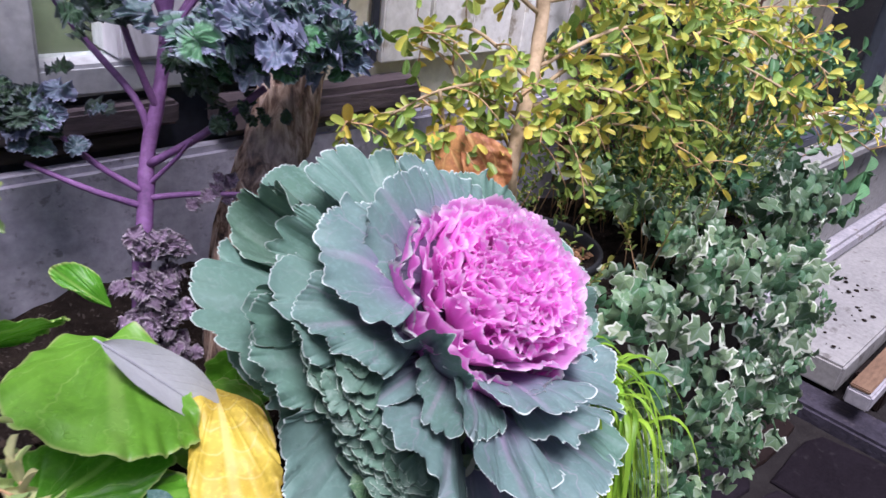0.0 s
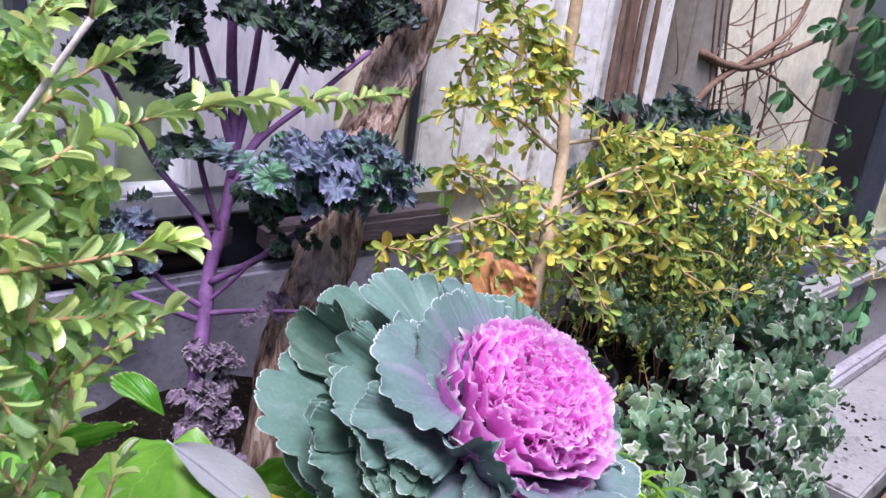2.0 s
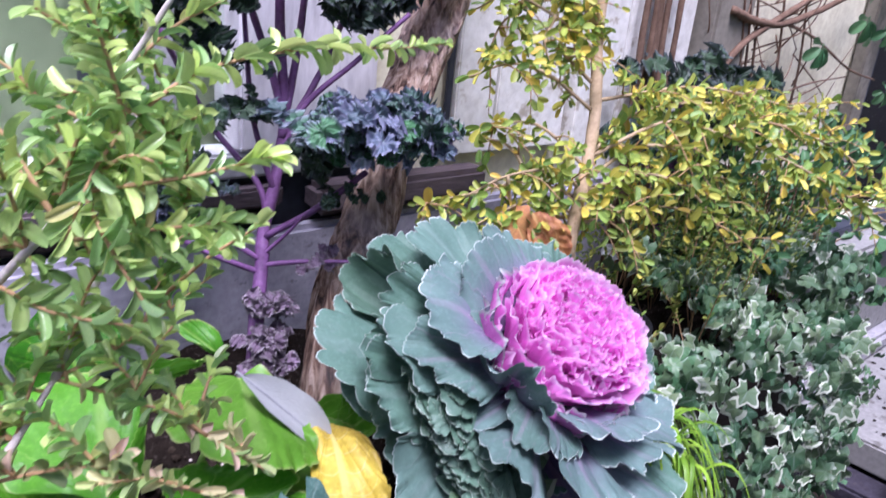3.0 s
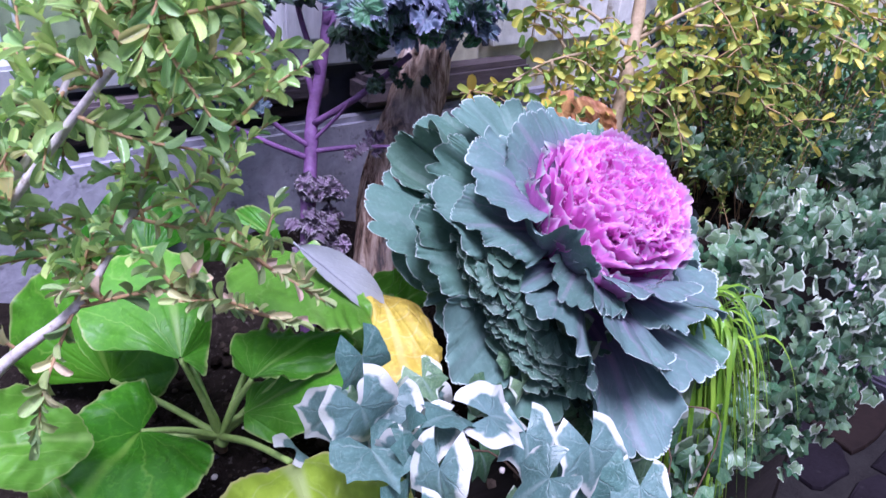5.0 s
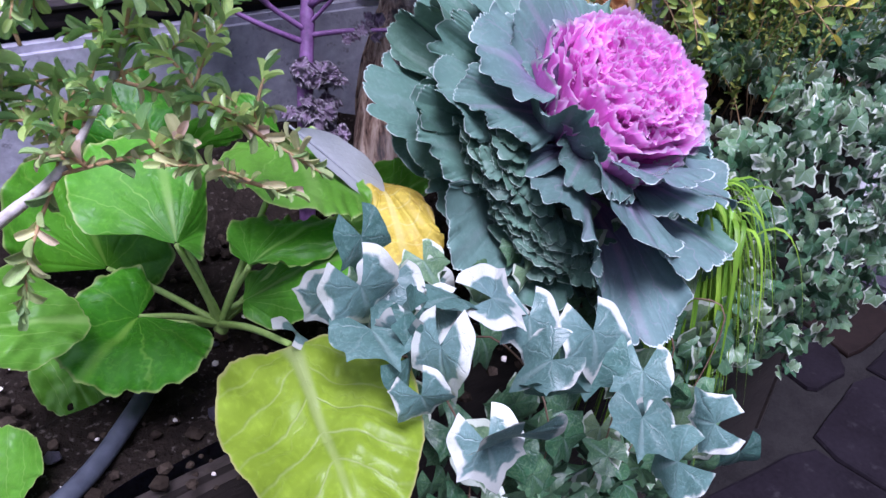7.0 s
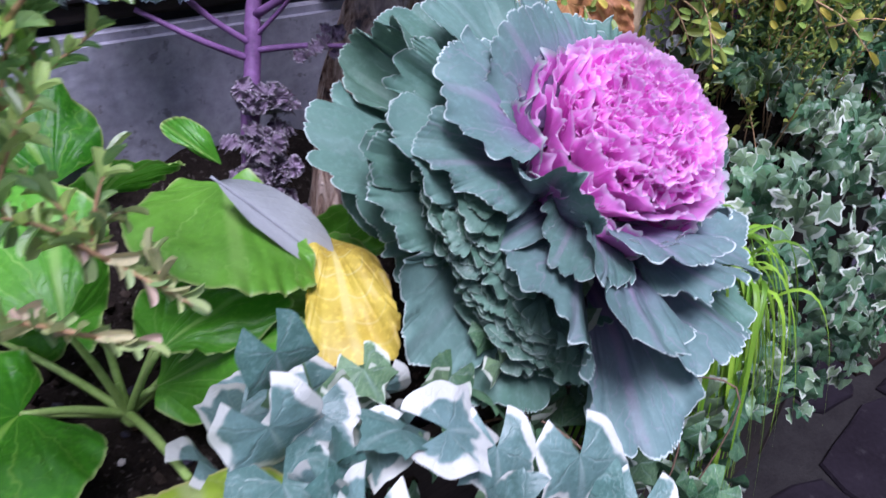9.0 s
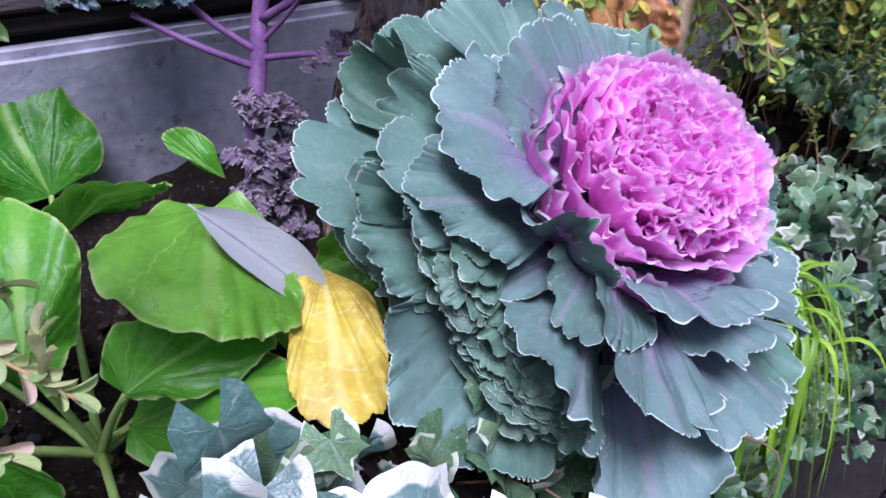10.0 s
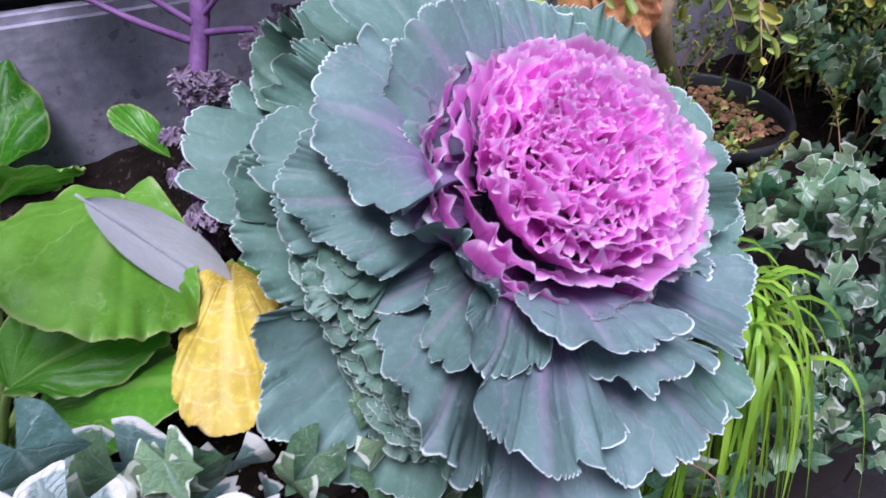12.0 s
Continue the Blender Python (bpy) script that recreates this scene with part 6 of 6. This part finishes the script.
leaves("leaf", BOX_UNITS, bronze, BRONZE, shrub, "bronze-tinged leaf", 300)

# ---- golden box sapling in a pot ----
pot = thing("plant_pot", L(0.80, 0.2, 0.79), "black plastic plant pot sunk into the soil", "pot")


def pot_wall():
    prof = ((0.0, 0.0), (0.076, 0.0), (0.092, 0.085), (0.096, 0.088), (0.097, 0.1), (0.093, 0.103), (0.09, 0.1), (0.087, 0.085), (0.076, 0.03))
    n = 48
    v = [(r * math.cos(2 * math.pi * k / n), r * math.sin(2 * math.pi * k / n), z - 0.05) for r, z in prof for k in range(n)]
    f = [(i * n + k, i * n + (k + 1) % n, (i + 1) * n + (k + 1) % n, (i + 1) * n + k) for i in range(len(prof) - 1) for k in range(n)]
    return mesh_of("wall", v, f, POT)


part("wall", pot_wall(), pot)
n = 40
v = [(0, 0, 0.038)] + [(0.087 * q / 6 * math.cos(2 * math.pi * k / n), 0.087 * q / 6 * math.sin(2 * math.pi * k / n), 0.036 + 0.006 * noise.noise(Vector((k * 0.5, q, 0)))) for q in range(1, 7) for k in range(n)]
f = [(0, 1 + k, 1 + (k + 1) % n) for k in range(n)] + [(1 + q * n + k, 1 + q * n + (k + 1) % n, 1 + (q + 1) * n + (k + 1) % n, 1 + (q + 1) * n + k) for q in range(5) for k in range(n)]
part("compost", mesh_of("compost", v, f, SOIL), pot, "dark compost in the pot")
scatter_lumps("leaf_litter", 520, 0.738, 0.862, 0.138, 0.262, 0.829, 0.0075, LITTER, "dry brown leaf litter on the compost", "leaf litter", 9, 0.5)

sapling = thing("golden_box", L(0.74, 0.21, 0.81), "golden-leaved box shrub with arching branches", "box shrub")
stem("trunk", [L(0.735, 0.21, 0.80), L(0.735, 0.208, 0.876), (0.112, 0.80, 1.0), (0.129, 0.867, 1.145), (0.122, 0.92, 1.3), (0.125, 0.96, 1.6)], 0.0095, 0.007, SAPLING_BARK, sapling, "", 10, 12, 0.18, 0.12)
rng = random.Random(61)
arms = [((0.125, 0.85, 1.11), (0.22, 0.872, 1.163), (0.304, 0.914, 1.15), (0.44, 0.94, 1.11), (0.609, 0.952, 1.032)), ((0.125, 0.85, 1.11), (0.2, 0.95, 1.16), (0.35, 1.08, 1.17), (0.5, 1.18, 1.13)), ((0.122, 0.83, 1.07), (0.08, 0.8, 1.1), (0.021, 0.79, 1.09), (-0.03, 0.78, 1.06)),
        ((0.122, 0.83, 1.07), (0.2, 0.84, 1.1), (0.28, 0.86, 1.07), (0.34, 0.86, 1.0)), ((0.124, 0.89, 1.2), (0.07, 0.87, 1.24), (0.03, 0.86, 1.26)), ((0.124, 0.91, 1.26), (0.08, 0.9, 1.3), (0.05, 0.88, 1.34)), 
        ((0.3, 0.91, 1.15), (0.4, 1.0, 1.16), (0.55, 1.08, 1.12), (0.68, 1.12, 1.05)), ((0.35, 1.08, 1.17), (0.45, 1.25, 1.15), (0.6, 1.4, 1.1)), ((0.44, 0.94, 1.11), (0.5, 1.0, 1.08), (0.56, 1.05, 1.01)), ((0.12, 0.82, 1.05), (0.16, 0.8, 1.06), (0.2, 0.78, 1.0)),
        ((0.2, 0.95, 1.16), (0.3, 1.05, 1.1), (0.42, 1.1, 1.03)), ((0.118, 0.81, 1.03), (0.22, 0.9, 1.04), (0.35, 0.98, 1.02)), ((0.12, 0.82, 1.04), (0.05, 0.83, 1.02), (0.0, 0.82, 1.0)), ((0.02, 0.79, 1.09), (0.03, 0.8, 1.05), (0.04, 0.79, 1.02)),
        ((0.124, 0.915, 1.28), (0.06, 0.91, 1.3), (0.0, 0.9, 1.27), (-0.02, 0.89, 1.22)), ((0.06, 0.91, 1.3), (0.04, 0.92, 1.34), (0.0, 0.92, 1.36)), ((0.124, 0.9, 1.23), (0.08, 0.91, 1.24), (0.05, 0.9, 1.2)), 
        ((0.125, 0.88, 1.18), (0.3, 1.0, 1.2), (0.5, 1.1, 1.17)), ((0.122, 0.84, 1.08), (0.19, 0.86, 1.13), (0.26, 0.88, 1.12), (0.32, 0.88, 1.06)),
        ((0.124, 0.9, 1.24), (0.06, 0.88, 1.28), (0.0, 0.86, 1.3), (-0.04, 0.85, 1.28)), ((0.124, 0.91, 1.27), (0.07, 0.88, 1.31), (0.03, 0.87, 1.33), (-0.01, 0.86, 1.34)), ((0.122, 0.87, 1.17), (0.06, 0.85, 1.21), (0.01, 0.84, 1.22), (-0.04, 0.83, 1.2)), ((0.06, 0.88, 1.28), (0.05, 0.86, 1.25), (0.06, 0.85, 1.22)),
        ((0.12, 0.83, 1.06), (0.05, 0.81, 1.08), (-0.02, 0.8, 1.06), (-0.09, 0.79, 1.04)), ((0.12, 0.82, 1.04), (0.06, 0.8, 1.06), (0.0, 0.79, 1.03), (-0.05, 0.78, 1.0)), ((0.122, 0.84, 1.1), (0.05, 0.83, 1.15), (-0.02, 0.82, 1.14)), ((0.05, 0.81, 1.08), (0.02, 0.82, 1.12), (-0.03, 0.82, 1.13))]
poses = []
for pts in arms:
    stem("branch", pts, 0.0028, 0.0011, SAPLING_BARK, sapling, "thin tan branch", 6, 7, 0.15)
    ln = sum((Vector(a) - Vector(b)).length for a, b in zip(pts, pts[1:]))
    poses += twig_leaves(pts, int(ln / 0.018), 0.0245, rng, 58, 0.5, 0.15, 8, 0.0, 0.5)
    line = spline(pts, 8)
    for i in range(int(ln / 0.0155)):
        p = rng.choice(line[2:])
        e = p + Vector((rng.uniform(-.02, .07), rng.uniform(-.05, .03), rng.uniform(-.06, .035)))
        twig = [p, p.lerp(e, 0.5) + Vector((0, 0, 0.008)), e]
        poses += twig_leaves(twig, 4, 0.0205, rng, 55, 0.5, 0.3, 4, 0.0, 0.5)
        if i % 2 == 0:
            stem("twig", twig, 0.0012, 0.0006, RED_TWIG, sapling, "", 3, 5, 0)
rng.shuffle(poses)
GOLD_UNITS = [blade_leaf(170 + i, 8, 5, 0.55, 0.36, 0.55, 0.12, 0.1, 0.0) for i in range(3)]
leaves("leaf", GOLD_UNITS, poses, GOLD, sapling)

# low olive herbs behind the cabbage and under the golden box
herbs = thing("low_herbs", L(0.85, 0.3, 0.80), "low olive-green herbs under the golden box", "herbs")
rng = random.Random(71)
HERB_UNITS = [blade_leaf(180 + i, 5, 3, 0.5, 0.5, 0.6, 0.2, 0.1, 0.0) for i in range(3)]
poses = []
for i in range(460):
    s, d = rng.uniform(0.62, 1.26), rng.uniform(0.08, 0.33)
    if (s - 0.8) ** 2 + (d - 0.22) ** 2 < 0.13 ** 2:
        continue
    b = L(s, d, 0.80)
    h = rng.uniform(0.06, 0.17) + (0.08 if s > 0.95 else 0)
    e = b + Vector((rng.uniform(-.05, .05), rng.uniform(-.05, .05), h))
    tw = [b, b.lerp(e, 0.6) + Vector((rng.uniform(-.01, .01), 0, 0)), e]
    poses += twig_leaves(tw, 9, 0.014, rng, 55, 0.45, 0.35, 4)
    if i % 3 == 0:
        stem("herb_stem", tw, 0.001, 0.0006, RED_TWIG, herbs, "", 3, 5, 0)
joined("foliage", HERB_UNITS, poses, OLIVE, herbs)

# ---- vine on the cream wall ----
vine = thing("wall_vine", L(1.2, 0.05, 0.80), "bare brown climbing vine with a few green leaves on the wall", "vine")
rng = random.Random(81)
for i in range(7):
    s = 1.06 + 0.014 * i
    stem("vine_stem", [L(s, 0.03, 0.82), L(s + rng.uniform(-.01, .02), 0.035, 1.05), L(s + rng.uniform(-.02, .02), 0.03, 1.3), L(s + rng.uniform(-.03, .03), 0.03, 1.7)], 0.007, 0.005, VINE_WOOD, vine, "", 8, 7, 0.3)
for i in range(40):
    s, z = rng.uniform(1.28, 1.75), rng.uniform(1.0, 1.42)
    e = (s + rng.uniform(-0.12, 0.3), z + rng.uniform(-0.12, 0.2))
    stem("vine_twig", [L(s, 0.02, z), L((s + e[0]) / 2, 0.025 + rng.uniform(0, .04), (z + e[1]) / 2 + rng.uniform(-.03, .03)), L(e[0], 0.03, e[1])], 0.0022, 0.001, VINE_WOOD, vine, "", 5, 5, 0.15)
for s in (1.32, 1.345, 1.375, 1.49, 1.6):
    stem("vine_twig", [L(s + 0.1, 0.04, 1.1), L(s + 0.07, 0.05, 1.22), L(s + 0.01, 0.05, 1.42), L(s - 0.03, 0.04, 1.7)], 0.003, 0.0022, VINE_WOOD, vine, "", 6, 6, 0.2)
for pts, r0 in ((((1.3, 1.19), (1.38, 1.25), (1.5, 1.3), (1.62, 1.345), (1.7, 1.39), (1.745, 1.455), (1.77, 1.6)), 0.008), (((1.31, 1.31), (1.4, 1.295), (1.53, 1.293), (1.7, 1.33), (1.83, 1.366), (2.05, 1.41), (2.3, 1.45)), 0.009), (((1.5, 1.3), (1.7, 1.27), (1.95, 1.2), (2.15, 1.17)), 0.004), (((1.42, 1.1), (1.7, 1.16), (1.95, 1.18)), 0.003)):
    stem("vine_stem", [L(s, 0.055, z) for s, z in pts], r0, r0 * 0.6, VINE_WOOD, vine, "", 6, 8, 0.25)
VINE_UNITS = [blade_leaf(190 + i, 9, 7, 0.6, 0.5, 0.75, 0.2, 0.25, 0.02) for i in range(3)]
poses = []
for s, z, ln in ((1.654, 1.255, 0.062), (1.875, 1.322, 0.075), (1.84, 1.418, 0.065), (2.137, 1.372, 0.075), (2.21, 1.415, 0.08), (2.03, 1.302, 0.06), (1.84, 1.093, 0.065), (2.02, 1.05, 0.06), (2.3, 0.95, 0.06), (2.12, 1.15, 0.05), (1.76, 1.4, 0.05), (2.28, 1.33, 0.08), (2.1, 1.45, 0.075), (1.96, 1.5, 0.07), (2.35, 1.42, 0.08)):
    c0 = L(s, 0.1, z)
    face = Vector((0.3 + rng.uniform(-.2, .2), -0.8, 0.45 + rng.uniform(-.3, .3)))
    for k in range(5):
        d = Matrix.Rotation(radians(-104 + 52 * k + rng.uniform(-10, 10)), 3, face) @ Vector((0.35, 0.3, -0.8)).normalized()
        w = ln * rng.uniform(0.75, 1.1) * (1 - 0.12 * abs(k - 2))
        poses.append(lay(c0 + d * 0.008, c0 + d * w, face, w * 0.52))
for s, d0, z in ((1.85, 0.3, 0.9), (1.7, 0.36, 0.84), (1.62, 0.38, 0.8), (1.75, 0.3, 1.0), (1.58, 0.34, 0.86), (1.9, 0.16, 1.0)):
    c0 = L(s, d0, z)
    for k in range(5):
        d = Matrix.Rotation(radians(-80 + 40 * k), 3, (0.35, -0.9, 0.2)) @ Vector((0.5, 0.3, -0.6)).normalized()
        w = rng.uniform(0.045, 0.075)
        poses.append(lay(c0, c0 + d * w, (0.35, -0.7, 0.6), w * 0.45))
leaves("leaf", VINE_UNITS, poses, VINE, vine)

bush = thing("evergreen_shrub", L(1.4, 0.15, 0.80), "dense dark evergreen shrub behind the golden box", "shrub")
rng = random.Random(91)
poses = []
for i in range(120):
    s = rng.uniform(1.0, 1.6)
    b = L(min(s, 1.26), rng.uniform(0.06, 0.3), 0.8)
    e = L(s + rng.uniform(-.04, .08), rng.uniform(0.06, 0.34), rng.uniform(0.86, 1.12) - 0.12 * max(0, s - 1.4))
    tw = [b, b.lerp(e, 0.5) + Vector((rng.uniform(-.02, .02), rng.uniform(-.02, .02), 0.03)), e]
    stem("twig", tw, 0.002, 0.001, VINE_WOOD, bush, "", 4, 5, 0)
    poses += twig_leaves(tw, 9, 0.034, rng, 58, 0.5, 0.3, 5)
leaves("leaf", VINE_UNITS, poses, VINE, bush)

# ---- fallen and odd leaves ----
def odd_leaf(base, tip, face, wd, material, label, unit, name="fallen_leaf"):
    t = thing(name, base, label, "leaf")
    part("blade", mesh_of("blade", *unit[:2], material, True, unit[2]), t, "", Matrix.Translation(-t.location) @ lay(base, tip, face, wd))


odd_leaf((0.025, 0.775, 1.055), (0.07, 0.75, 0.985), (-0.2, -0.8, 0.4), 0.07, ORANGE, "curled orange and red autumn leaf caught behind the cabbage", ivy_shape(55))
odd_leaf((0.055, 0.775, 1.05), (0.1, 0.755, 0.995), (0.1, -0.8, 0.4), 0.055, ORANGE, "curled rusty autumn leaf caught in the twigs", BROAD[1])
odd_leaf((0.6, 1.29, 0.8), (0.645, 1.27, 0.74), (0.2, -0.8, 0.4), 0.055, BERGENIA, "broad bright green leaf among the ivy", BROAD[2], "broad_leaf")
odd_leaf((0.47, 1.25, 0.9), (0.56, 1.26, 0.91), (0.1, -0.7, 0.7), 0.03, BERGENIA, "dark green strap leaf among the ivy", BROAD[3], "broad_leaf")
odd_leaf((0.44, 1.24, 0.885), (0.475, 1.25, 0.87), (0.1, -0.8, 0.5), 0.03, YELLOW, "small pale yellow fallen leaf on the ivy", BROAD[0])
odd_leaf((0.225, 1.135, 0.885), (0.26, 1.15, 0.885), (0, -0.6, 0.7), 0.035, SILVER, "pale dry flower lying in the herbs", BROAD[0], "dry_flower")
